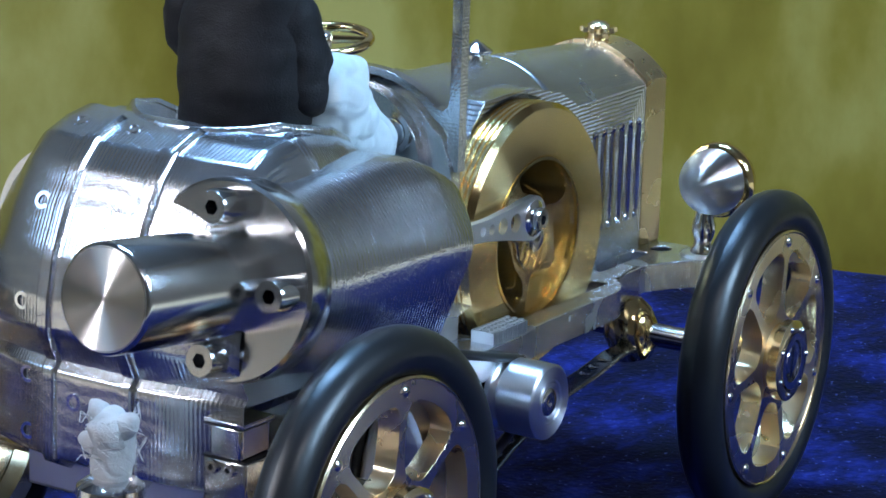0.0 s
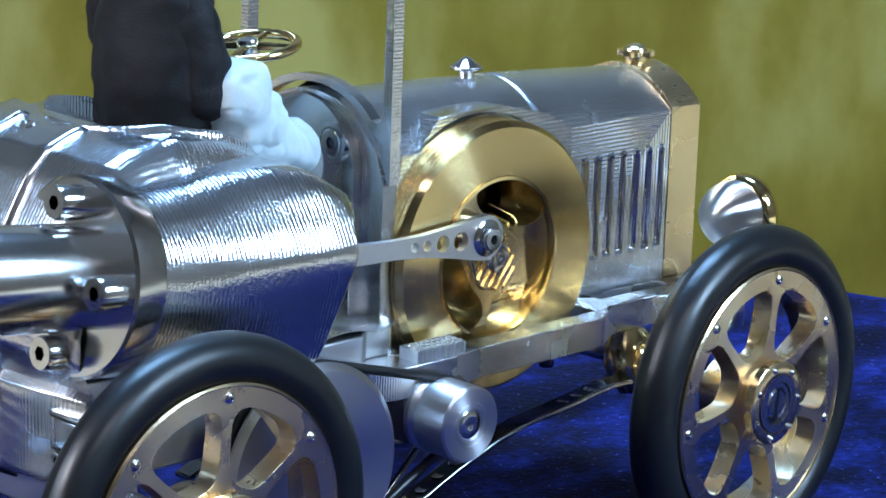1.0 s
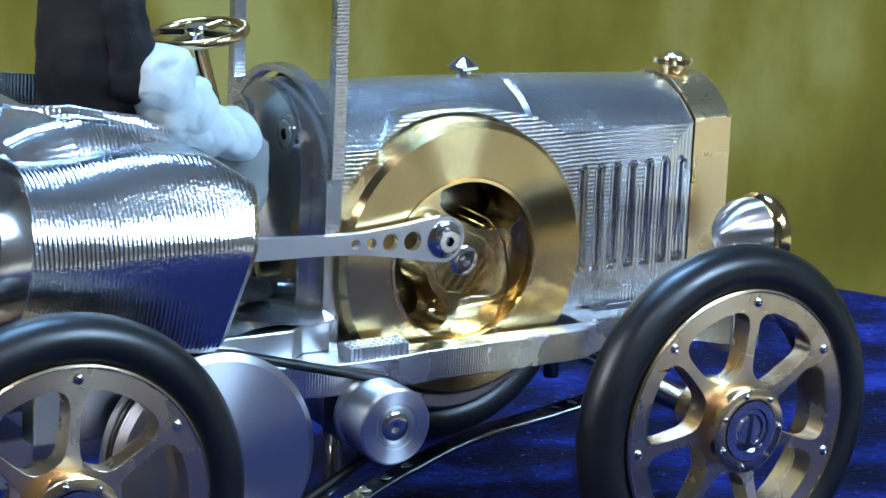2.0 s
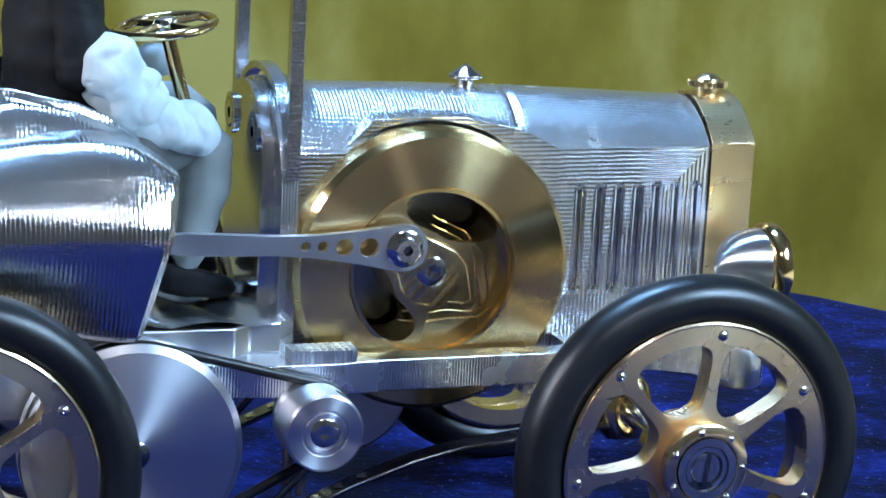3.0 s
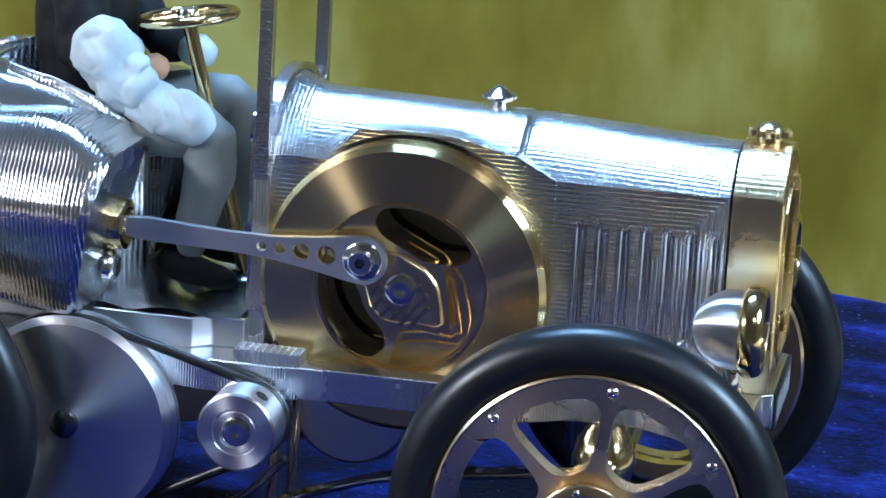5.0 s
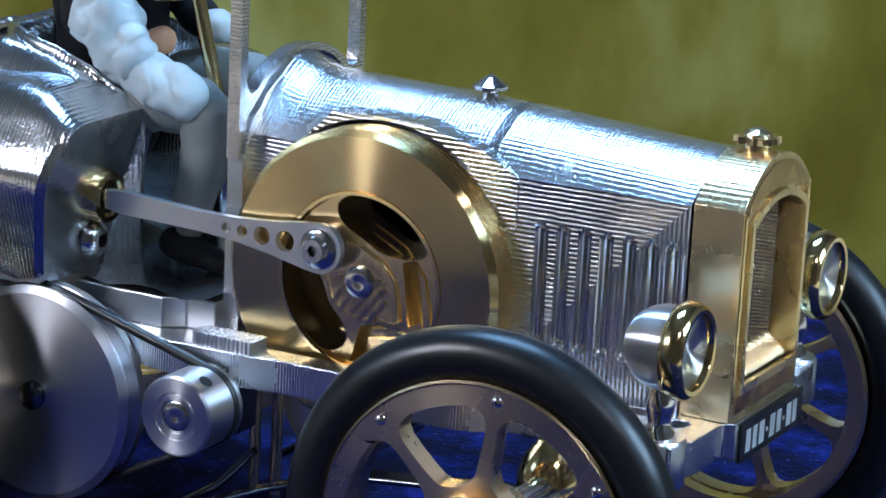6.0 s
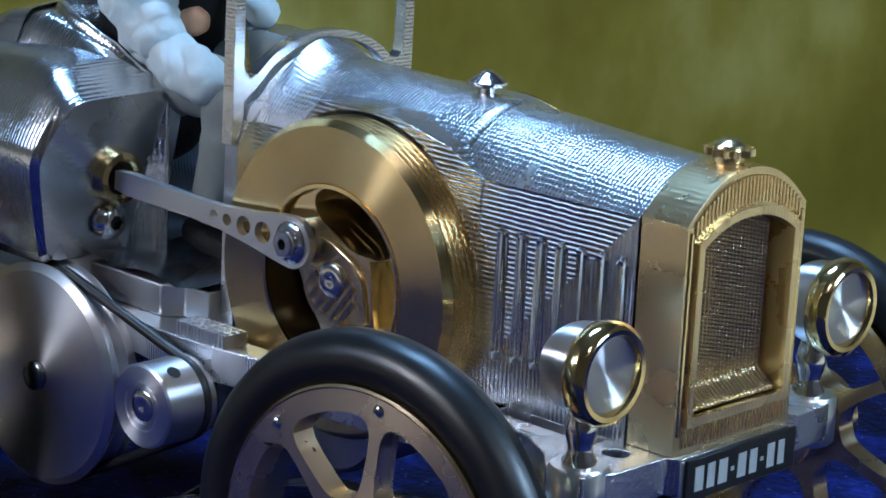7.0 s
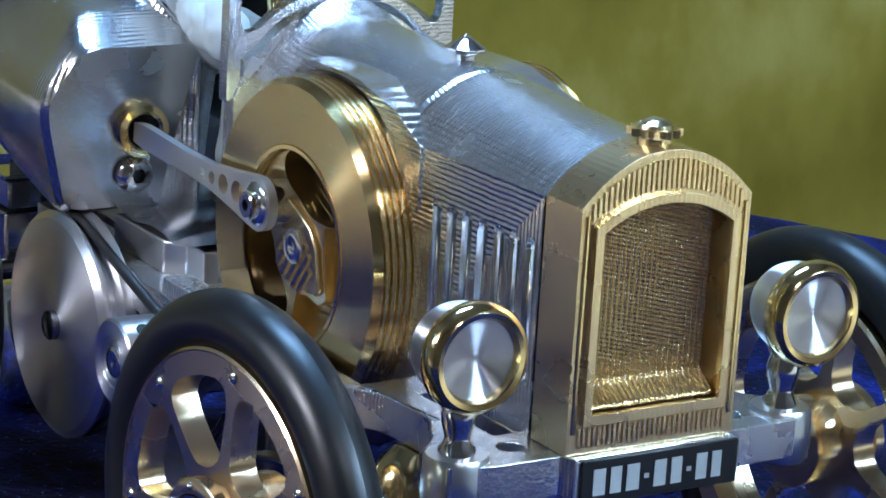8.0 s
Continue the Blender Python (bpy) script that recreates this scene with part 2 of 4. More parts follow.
def circle(r, x=0, y=0, n=32, a0=0, a1=360):
    full = a1 - a0 >= 360
    k = n if full else n + 1
    return [(x + r * math.cos(radians(a0 + (a1 - a0) * i / n)), y + r * math.sin(radians(a0 + (a1 - a0) * i / n))) for i in range(k)]


def box(bm, x0, x1, y0, y1, z0, z1):
    return slab(bm, [(x0, y0), (x1, y0), (x1, y1), (x0, y1)], [], XY, z0, z1)


def tube(bm, pts, r, n=12, closed=False):
    """A round bar along points."""
    pts = [Vector(q) for q in pts]
    rings = []
    k = len(pts)
    side = None
    for i, q in enumerate(pts):
        if closed:
            d = pts[(i + 1) % k] - pts[i - 1]
        else:
            d = pts[min(i + 1, k - 1)] - pts[max(i - 1, 0)]
        d.normalize()
        if side is None:
            side = d.orthogonal().normalized()
        side = (side - d * side.dot(d)).normalized()
        up = d.cross(side)
        rad = r[i] if isinstance(r, (list, tuple)) else r
        rings.append([bm.verts.new(q + (side * math.cos(2 * math.pi * j / n) + up * math.sin(2 * math.pi * j / n)) * rad) for j in range(n)])
    for i in range(k if closed else k - 1):
        a, b = rings[i], rings[(i + 1) % k]
        for j in range(n):
            bm.faces.new((a[j], a[(j + 1) % n], b[(j + 1) % n], b[j]))
    if not closed:
        bm.faces.new(rings[0][::-1])
        bm.faces.new(rings[-1])
    return bm


def loft(bm, sections, cap=True, mat=0):
    rows = [[bm.verts.new(q) for q in s] for s in sections]
    n = len(rows[0])
    for a, b in zip(rows, rows[1:]):
        for j in range(n):
            bm.faces.new((a[j], a[(j + 1) % n], b[(j + 1) % n], b[j])).material_index = mat
    if cap:
        bm.faces.new(rows[0][::-1]).material_index = mat
        bm.faces.new(rows[-1]).material_index = mat
    return bm


def grid(bm, nu, nv, fn, mat=0):
    vs = [[bm.verts.new(fn(i / nu, j / nv)) for j in range(nv + 1)] for i in range(nu + 1)]
    for i in range(nu):
        for j in range(nv):
            bm.faces.new((vs[i][j], vs[i + 1][j], vs[i + 1][j + 1], vs[i][j + 1])).material_index = mat
    return vs


def new_bm():
    return bmesh.new()


def interp(x, xs, ys):
    return float(np.interp(x, xs, ys))


def smooth_step(a, b, x):
    u = min(1, max(0, (x - a) / (b - a)))
    return u * u * (3 - 2 * u)


def socket_screw(name, origin, axis, r, h, parent, label=""):
    """A socket-head screw with a hollow hexagon, its head from origin outwards along axis."""
    bm = new_bm()
    m = frame_to(origin, axis)
    hexa = circle(r * 0.44, n=6)
    lathe(bm, [(0, 0), (r, 0), (r, h * 0.86), (r * 0.88, h)], origin, axis, 28)
    slab(bm, circle(r * 0.88, n=28), [hexa], m, h - 0.005, h)
    ob = part(name, bm, m_steel, parent, label)
    # Socket in darker steel: the hollow's shade is in the colour.
    bm = new_bm()
    slab(bm, hexa, [], m, h * 0.4, h * 0.45)
    for i in range(6):
        (x0, y0), (x1, y1) = hexa[i], hexa[(i + 1) % 6]
        bm.faces.new([bm.verts.new(m @ Vector(q)) for q in ((x0, y0, h * 0.42), (x1, y1, h * 0.42), (x1, y1, h), (x0, y0, h))])
    part("hex_socket", bm, m_dark_steel, ob, "hexagonal socket with its shade in the dark colour", smooth=0)
    return ob


# ---- the setting ----
def setting():
    # Unseen room shell; its tones are set for reflections in the metal.
    bm = new_bm()
    box(bm, -1.6, 1.6, -2.4, 1.4, -0.80, -0.75)
    tagged(part("floor", bm, m_floor, None, cm=False), "plain brown floor of the room", "floor", kind="structure")
    bm = new_bm()
    box(bm, -1.6, 1.6, -2.4, 1.4, 1.70, 1.75)
    tagged(part("ceiling", bm, m_ceiling, None, cm=False), "plain unseen grey ceiling", "ceiling", kind="structure")
    for name, b in (("wall_north", (-1.6, 1.6, 1.4, 1.5)), ("wall_south", (-1.6, 1.6, -2.5, -2.4)), ("wall_west", (-1.7, -1.6, -2.4, 1.4)), ("wall_east", (1.6, 1.7, -2.4, 1.4))):
        bm = new_bm()
        box(bm, *b, -0.75, 1.70)
        tagged(part(name, bm, m_wall, None, cm=False), "plain tan painted room wall", "wall", kind="structure")
    # a hanging cloth with soft folds
    bm = new_bm()

    def cloth(u, v):
        x = -1.5 + 3.0 * u
        z = -0.55 + 0.85 * v
        return (x, 0.62 + 0.006 * math.sin(x * 9 + 1) + 0.004 * math.sin(x * 23 + z * 3) + 0.16 * x * x, z)
    grid(bm, 90, 24, cloth)
    ob = part("backdrop", bm, m_cloth, None, cm=False)
    mod = ob.modifiers.new("thickness", "SOLIDIFY")
    mod.thickness = 0.003
    tagged(ob, "olive yellow mottled cloth backdrop hung behind the turntable", "backdrop", kind="structure")
    # an unseen table added under the turntable; its tan top reflects in the metal
    top = new("reflector_table")
    tagged(top, "unseen light tan wooden table under the turntable, added to reflect in the metal", "table")
    bm = new_bm()
    box(bm, -0.95, 0.95, -0.42, 0.36, -0.085, -0.055)
    part("tabletop", bm, m_table_top, top, cm=False, bevel=0.004)
    for x in (-0.90, 0.90):
        for y in (-0.37, 0.31):
            bm = new_bm()
            box(bm, x - 0.025, x + 0.025, y - 0.025, y + 0.025, -0.75, -0.085)
            part("leg", bm, m_table, top, cm=False, bevel=0.003)
    bm = new_bm()
    for y in (-0.385, 0.325):
        box(bm, -0.875, 0.875, y - 0.01, y + 0.01, -0.165, -0.085)
    part("apron", bm, m_table, top, cm=False)


def ceiling_or_fill_lamp(x, y, w, d, mat, label, z=1.70, aim=None):
    """A flat lamp on the ceiling, or hung lower on a drop rod and tilted towards aim. Also builds the added fill lamps.
    """
    lamp = new("ceiling_or_fill_lamp")
    tagged(lamp, label, "ceiling lamp", group="ceiling lamps")
    head = Matrix.Translation((x, y, z))
    if aim:
        head = look((x, y, z), aim)
    lamp.matrix_world = Matrix.Translation((x, y, z))
    turn = head.to_3x3().to_4x4()
    bm = new_bm()
    box(bm, -w / 2 - 0.03, w / 2 + 0.03, -d / 2 - 0.03, d / 2 + 0.03, -0.05, 0.0)
    bm.transform(turn)
    part("housing", bm, m_lamp_case, lamp, cm=False, bevel=0.004)
    bm = new_bm()
    box(bm, -w / 2, w / 2, -d / 2, d / 2, -0.060, -0.0505)
    bm.transform(turn)
    part("diffuser", bm, mat, lamp, "glowing lamp diffuser", cm=False)
    if z < 1.69:
        bm = new_bm()
        tube(bm, [(0, 0, -0.01), (0, 0, 1.70 - z)], 0.008, 10)
        part("drop_rod", bm, m_lamp_case, lamp, "thin white drop rod", cm=False)


def velvet_turntable():
    """The round turntable, draped in velvet, a little off its axis."""
    thing = new("turntable")
    tagged(thing, "round turntable draped in crushed dark blue velvet", "turntable")
    bm = new_bm()
    nr, na = 60, 160
    rows = []
    for i in range(nr + 1):
        s = i / nr
        row = []
        for j in range(na):
            a = 2 * math.pi * j / na
            if s < 0.8:
                r, z = 25.9 * s / 0.8, 0.0
            else:
                u = (s - 0.8) / 0.2
                r = 25.9 + 1.2 * math.sin(min(1, u * 2) * math.pi / 2) + 0.25 * u * math.sin(a * 17 + 1.3)
                z = -1.2 * (1 - math.cos(min(1, u * 2) * math.pi / 2)) - 4.2 * max(0, u - 0.5) * 2
            x, y = AXIS[0] + 1.8 + r * math.cos(a), AXIS[1] - 1.3 + r * math.sin(a)
            z += 0.05 * noise.noise((x * 0.45, y * 0.45, 0.3)) + 0.03 * noise.noise((x * 1.3, y * 1.1, 4.3)) + 0.055
            row.append(bm.verts.new((x, y, z)))
            if i == 0:
                break
        rows.append(row)
    for j in range(na):
        bm.faces.new((rows[0][0], rows[1][j], rows[1][(j + 1) % na]))
    for a, b in zip(rows[1:], rows[2:]):
        for j in range(na):
            bm.faces.new((a[j], b[j], b[(j + 1) % na], a[(j + 1) % na]))
    part("velvet_cover", bm, m_velvet, thing, "crushed dark blue velvet cover", smooth=80)
    bm = new_bm()
    lathe(bm, [(0, -5.5), (24, -5.5), (24.5, -5.2), (24.5, -0.6), (24, -0.3), (0, -0.3)], (AXIS[0] + 1.8, AXIS[1] - 1.3, 0), (0, 0, 1), 72)
    part("disc", bm, m_table, thing)
    return thing


# ---- the model car ----
FLY = Vector((-1.08, 0, 5.76))       # crank centre
CYL = Vector((1, 0, -0.1126)).normalized()  # the working axis, towards the front


def cyl_axis(x, side):
    return Vector((x, side * 1.98, 5.76 + (x - FLY.x) * -0.1126))


def wheel(car, x, y, side, turn, first, label):
    """A spoked wheel about its axle, built at the origin of a child that carries its pose; outwards is -y of the car for side -1."""
    hub = (x, y, 3.2)
    yaw = Matrix.Rotation(radians(turn), 4, "Z")
    out = yaw @ Vector((0, side, 0))
    bm = new_bm()
    prof = [(2.725 + 0.405 * math.cos(a), -0.38 + 0.42 * math.sin(a)) for a in [2 * math.pi * i / 28 for i in range(29)]]
    # the inner side sits flat in the rim
    prof = [(max(r, 2.40), h) for r, h in prof]
    lathe(bm, prof, hub, out, 96)
    tyre = part("wheel", bm, m_rubber, car, label, smooth=60)
    m = frame_to(hub, out)
    # spoke angles in the wheel's own plane, measured from the car's front
    ex = yaw @ Vector((1, 0, 0))
    m = Matrix.Translation(hub) @ Matrix((tuple(ex), (0, 0, 1), tuple(out))).transposed().to_4x4()
    bm = new_bm()
    holes = []
    for i in range(7):
        a = first + (i + 0.5) * 360 / 7
        h = 180 / 7
        # a window between two slim spokes that flare at both ends
        edge = lambda r, half_w: h - math.degrees(math.asin(half_w / r))
        side_ = [(0.86, 0.27), (0.92, 0.17), (1.02, 0.125), (1.20, 0.105), (1.55, 0.09), (1.78, 0.10), (1.92, 0.15), (2.0, 0.25)]
        win = [(r, a - edge(r, q)) for r, q in side_] + [(2.045, a + edge(2.045, 0.42) * k / 5) for k in range(-5, 6)]
        win += [(r, a + edge(r, q)) for r, q in reversed(side_)] + [(0.835, a)]
        holes.append([(r * math.cos(radians(b)), r * math.sin(radians(b))) for r, b in win])
    slab(bm, circle(2.36, n=84), holes, m, -0.42, -0.02)
    spider = part("spoke_disc", bm, m_bronze_turned, tyre, "polished bronze seven-spoke disc", smooth=30, bevel=0.035)
    bm = new_bm()
    lathe(bm, [(2.06, -0.80), (2.36, -0.84), (2.42, -0.80), (2.42, -0.02), (2.38, 0.01), (2.36, 0.0), (2.34, -0.05), (2.14, -0.43), (2.065, -0.43), (2.06, -0.80)], hub, out, 96)
    part("rim", bm, m_bronze, tyre, "polished bronze rim")
    bm = new_bm()
    lathe(bm, [(0.3, -0.95), (0.66, -0.95), (0.68, -0.9), (0.68, 0.10), (0.76, 0.12), (0.76, 0.28), (0.72, 0.31), (0.56, 0.31), (0.54, 0.20), (0.0, 0.20)], hub, out, 56)
    part("hub", bm, m_bronze, tyre, "polished bronze hub")
    bm = new_bm()
    ring(bm, 0.40, 0.53, 0.2, 0.33, hub, out, 40)
    lathe(bm, [(0.0, 0.30), (0.24, 0.30), (0.28, 0.26), (0.28, 0.2)], hub, out, 32)
    part("bearing", bm, m_steel, tyre, "steel ball bearing and axle end")
    bm = new_bm()
    arc = circle(0.37, n=24, a0=-65, a1=215) + circle(0.30, n=24, a0=-65, a1=215)[::-1]
    slab(bm, arc, [], m, 0.27, 0.30)
    part("circlip", bm, m_chrome, tyre, "bright circlip round the axle end", smooth=30)
    # Dark strip laid on the axle end gives a slot's shade; nothing is cut.
    bm = new_bm()
    slab(bm, [(-0.30, -0.05), (0.30, -0.05), (0.30, 0.05), (-0.30, 0.05)], [], m @ Matrix.Rotation(radians(first), 4, "Z"), 0.29, 0.305)
    part("slot_shade", bm, m_dark_steel, tyre, "dark strip for the shade of the axle end's slot", smooth=0)
    bm = new_bm()
    ring(bm, 0.28, 0.40, 0.2, 0.27, hub, out, 40)
    part("bearing_seal", bm, m_dark_steel, tyre, "dark bearing seal")
    for i in range(7):
        for rad, a, r, z0 in ((2.19, first + i * 360 / 7, 0.085, -0.02), (0.645, first + 20 + i * 360 / 7, 0.055, 0.31)):
            bm = new_bm()
            q = m @ Vector((rad * math.cos(radians(a)), rad * math.sin(radians(a)), z0))
            lathe(bm, [(r * 1.1, -0.01), (r * 1.1, 0.012), (r * 0.8, 0.04), (r * 0.3, 0.05), (0, 0.03)], q, out, 12)
            scr = part("screw", bm, m_chrome, tyre)
            # Black disc on the head paints the shade of its hollow.
            bm = new_bm()
            lathe(bm, [(r * 0.42, 0.044), (0, 0.052)], q, out, 8)
            part("recess", bm, m_black, scr, "black disc for the shade in the screw's hollow", smooth=0)
    return tyre


def chassis(car):
    half = [(-10.5, -1.5), (-7.0, -1.7), (-6.6, -2.5), (-4.8, -2.74), (-4.2, -2.86), (-2.9, -2.86), (-2.0, -2.72), (0.85, -2.68), (1.15, -2.62), (1.9, -2.18), (3.0, -2.14), (3.7, -2.55), (4.1, -2.95), (4.75, -2.95), (4.9, -2.4), (4.93, -1.35), (5.1, -1.25)]
    outer = half + [(x, -y) for x, y in reversed(half)]
    slots = []
    for s in (-1, 1):
        slots.append([(-3.4, s * 1.46), (1.35, s * 1.46), (1.35, s * 2.25), (-3.4, s * 2.25)])
        slots.append([(2.0, s * 1.38), (3.9, s * 1.38), (3.9, s * 1.72), (2.0, s * 1.72)])
        slots.append(circle(0.2, 4.35, s * 1.75, 20))
    bm = new_bm()
    slab(bm, outer, slots, XY, 3.9, 4.45)
    part("chassis_plate", bm, m_rail, car, "bright milled aluminium chassis plate with pockets", smooth=30, bevel=0.025)
    for s in (-1, 1):
        bm = new_bm()
        comb = [(-3.68, s * 2.34)]
        for k in range(14):
            x = -3.68 + k * 1.12 / 14
            comb += [(x, s * 2.80), (x + 0.045, s * 2.80), (x + 0.05, s * 2.755), (x + 0.074, s * 2.755)]
        comb += [(-2.56, s * 2.80), (-2.56, s * 2.34)]
        slab(bm, comb, [], XY, 4.45, 4.66)
        for k in range(9):
            for q in range(3):
                x, y = -3.60 + k * 0.123, s * (2.43 + q * 0.14)
                slab(bm, circle(0.045, x, y, 6), [], XY, 4.655, 4.69)
        part("step_block", bm, m_alu, car, "small serrated aluminium foot step", smooth=30)
        # lamp boss
        bm = new_bm()
        lathe(bm, [(0.0, 3.75), (0.40, 3.75), (0.44, 3.8), (0.44, 4.44), (0.40, 4.5), (0.0, 4.5)], (4.42, s * 2.62, 0), (0, 0, 1), 36)
        part("lamp_boss", bm, m_alu, car)
        # slots for screws under the plate
        bm = new_bm()
        lathe(bm, [(0, 2.95), (0.13, 2.95), (0.15, 3.0), (0.15, 3.9)], (1.77, s * 0.65, 0), (0, 0, 1), 16)
        part("bolt", bm, m_dark_steel, car, "dark steel bolt under the plate")
    # floor between bulkhead and cockpit, scalloped by the cutter
    bm = new_bm()

    def floor(u, v):
        x = -6.3 + 2.6 * u
        y = -2.35 + 4.7 * v
        k = (x * 0.85 + y * 0.55) * 2.6
        return (x, y, 4.985 + 0.11 * abs(math.sin(k + 0.5 * noise.noise((x, y, 0)))))
    grid(bm, 60, 60, floor)
    part("cockpit_floor", bm, m_alu_floor, car, "scalloped milled aluminium cockpit floor")
    bm = new_bm()
    slab(bm, [(-6.3, -2.36), (-4.55, -2.36), (-4.25, -2.1), (-3.7, -2.1), (-3.7, 2.1), (-4.25, 2.1), (-4.55, 2.36), (-6.3, 2.36)], [], XY, 4.45, 4.97)
    part("floor_block", bm, m_alu, car, "milled aluminium floor block", smooth=30, bevel=0.03)


def hood(car):
    w = lambda x: interp(x, (-3.5, 1.3, 4.15), (1.52, 1.44, 1.34))
    apex = lambda x: interp(x, (-3.5, -2.9, 0.7, 4.15), (8.78, 8.66, 8.56, 8.36))

    def side(s):
        def fn(u, v):
            x = -3.42 + 7.57 * u
            z = 4.45 + 3.26 * v
            d = 0.0
            for i in range(7):
                dx = abs(x - (1.74 + i * 0.364))
                dz = max(0, 5.22 - z, z - 6.96)
                q = math.hypot(dx, dz) / 0.108
                if q < 1:
                    d = max(d, 0.105 * math.sqrt(1 - q * q))
            return (x, s * (w(x) - d), z)
        return fn
    bm = new_bm()
    for s in (-1, 1):
        grid(bm, 420, 64, side(s))
    gone = [f for f in bm.faces if math.hypot(f.calc_center_median().x - FLY.x, f.calc_center_median().z - FLY.z) < 1.75]
    bmesh.ops.delete(bm, geom=gone, context="FACES")
    for f in bm.faces:
        q = f.calc_center_median()
        if abs(q.y) < w(q.x) - 0.004:
            f.material_index = 1
    part("hood_side", bm, [m_hood_side, m_flute], car, "milled aluminium hood sides with seven fluted louvres", smooth=35)
    bm = new_bm()

    def top(u, v):
        x = -3.42 + 7.57 * u
        t = -1 + 2 * v
        h = apex(x) - 7.71
        y = w(x) * t
        z = 7.71 + h * (1 - abs(t) ** 2.0)
        z += 0.0 if abs(x - 0.66) > 0.07 else -0.05 * (1 - abs(x - 0.66) / 0.07)
        z += 0.10 * (1 - t * t) * max(0, (-2.9 - x) / 0.5) ** 2
        return (x, y, z)
    grid(bm, 160, 40, top)
    part("hood_top", bm, m_hood_top, car, "arched milled aluminium hood top with a seam", smooth=35)
    # Added dark block gives the shade seen through the flywheel openings.
    bm = new_bm()
    box(bm, -3.3, 2.0, -0.75, 0.75, 4.5, 7.6)
    part("hood_shade_block", bm, m_dark_steel, car, "dark block added inside the hood for the shade behind the flywheels", smooth=30)
    # lips that stand round the flywheels
    for s in (-1, 1):
        arc = [(FLY.x + 2.5 * math.cos(radians(a)), FLY.z + 2.5 * math.sin(radians(a))) for a in range(24, 130, 4)]
        pts = [(-2.80, 7.55), (-2.63, 7.70), (-2.04, 8.28), (-1.2, 8.32), (-0.45, 8.30), (0.64, 8.06), (1.31, 7.72), (1.31, 6.9)] + arc
        bm = new_bm()
        slab(bm, pts, [], XZ, min(s * 0.85, s * 1.47), max(s * 0.85, s * 1.47))
        part("flywheel_guard", bm, m_hood_side, car, "milled aluminium lip round the flywheel", smooth=30, bevel=0.03)
    # caps
    for x, z, mat, lab, k in ((0.0, 8.56, m_chrome, "faceted chrome filler cap", 1.0),):
        bm = new_bm()
        lathe(bm, [(0.14, -0.1), (0.14, 0.10), (0.17, 0.12), (0.29, 0.15), (0.30, 0.18), (0.30, 0.21), (0.27, 0.23), (0.12, 0.33), (0.0, 0.40)], (x, 0, z), (0, 0, 1), 12)
        part("filler_cap", bm, mat, car, lab, smooth=20)
    # bulkhead behind the hood
    bm = new_bm()
    outl = [(-1.85, 4.45), (1.85, 4.45), (1.85, 7.40), (1.62, 7.95)] + [(1.58 * math.cos(radians(a)), 7.55 + 1.18 * math.sin(radians(a))) for a in range(25, 156, 6)] + [(-1.62, 7.95), (-1.85, 7.40)]
    slab(bm, outl, [], YZ, -3.72, -3.42)
    part("bulkhead", bm, m_rail, car, "milled aluminium bulkhead", smooth=30, bevel=0.03)
    bm = new_bm()
    dome = [(-1.28, 5.0), (1.28, 5.0)] + [(1.34 * math.cos(radians(a)), 7.35 + 1.34 * math.sin(radians(a))) for a in range(0, 181, 6)]
    slab(bm, dome, [], YZ, -3.93, -3.72)
    dash = part("dashboard", bm, m_steel, car, "polished steel dashboard with a round top", smooth=30, bevel=0.04)
    for y in (-0.8, 0.85):
        bm = new_bm()
        ring(bm, 0.27, 0.36, 0, 0.06, (-3.93, y, 7.95), (-1, 0, 0), 28)
        part("dial_ring", bm, m_chrome, dash)
        socket_screw("screw", (-3.93, y, 7.95), (-1, 0, 0), 0.25, 0.07, dash)


def windscreen(car):
    bm = new_bm()
    z1 = 12.6
    outer = [(-1.96, 7.36), (-1.96, z1), (1.96, z1), (1.96, 7.36), (1.74, 7.36), (1.74, 8.02)]
    arch = [(1.60 * math.cos(radians(a)), 7.72 + 1.13 * math.sin(radians(a))) for a in range(30, 151, 5)]
    outer += arch + [(-1.74, 8.02), (-1.74, 7.36)]
    inner = [(-1.76, z1 - 0.28), (1.76, z1 - 0.28), (1.76, 8.60), (1.72, 8.46), (1.62, 8.38)]
    inner += [(1.72 * math.cos(radians(a)), 7.78 + 1.20 * math.sin(radians(a))) for a in range(32, 149, 4)] + [(-1.62, 8.38), (-1.72, 8.46), (-1.76, 8.60)]
    slab(bm, outer, [inner], YZ, -3.68, -3.45)
    part("windscreen_frame", bm, m_screen, car, "bright aluminium windscreen frame, unglazed", smooth=30, bevel=0.03)


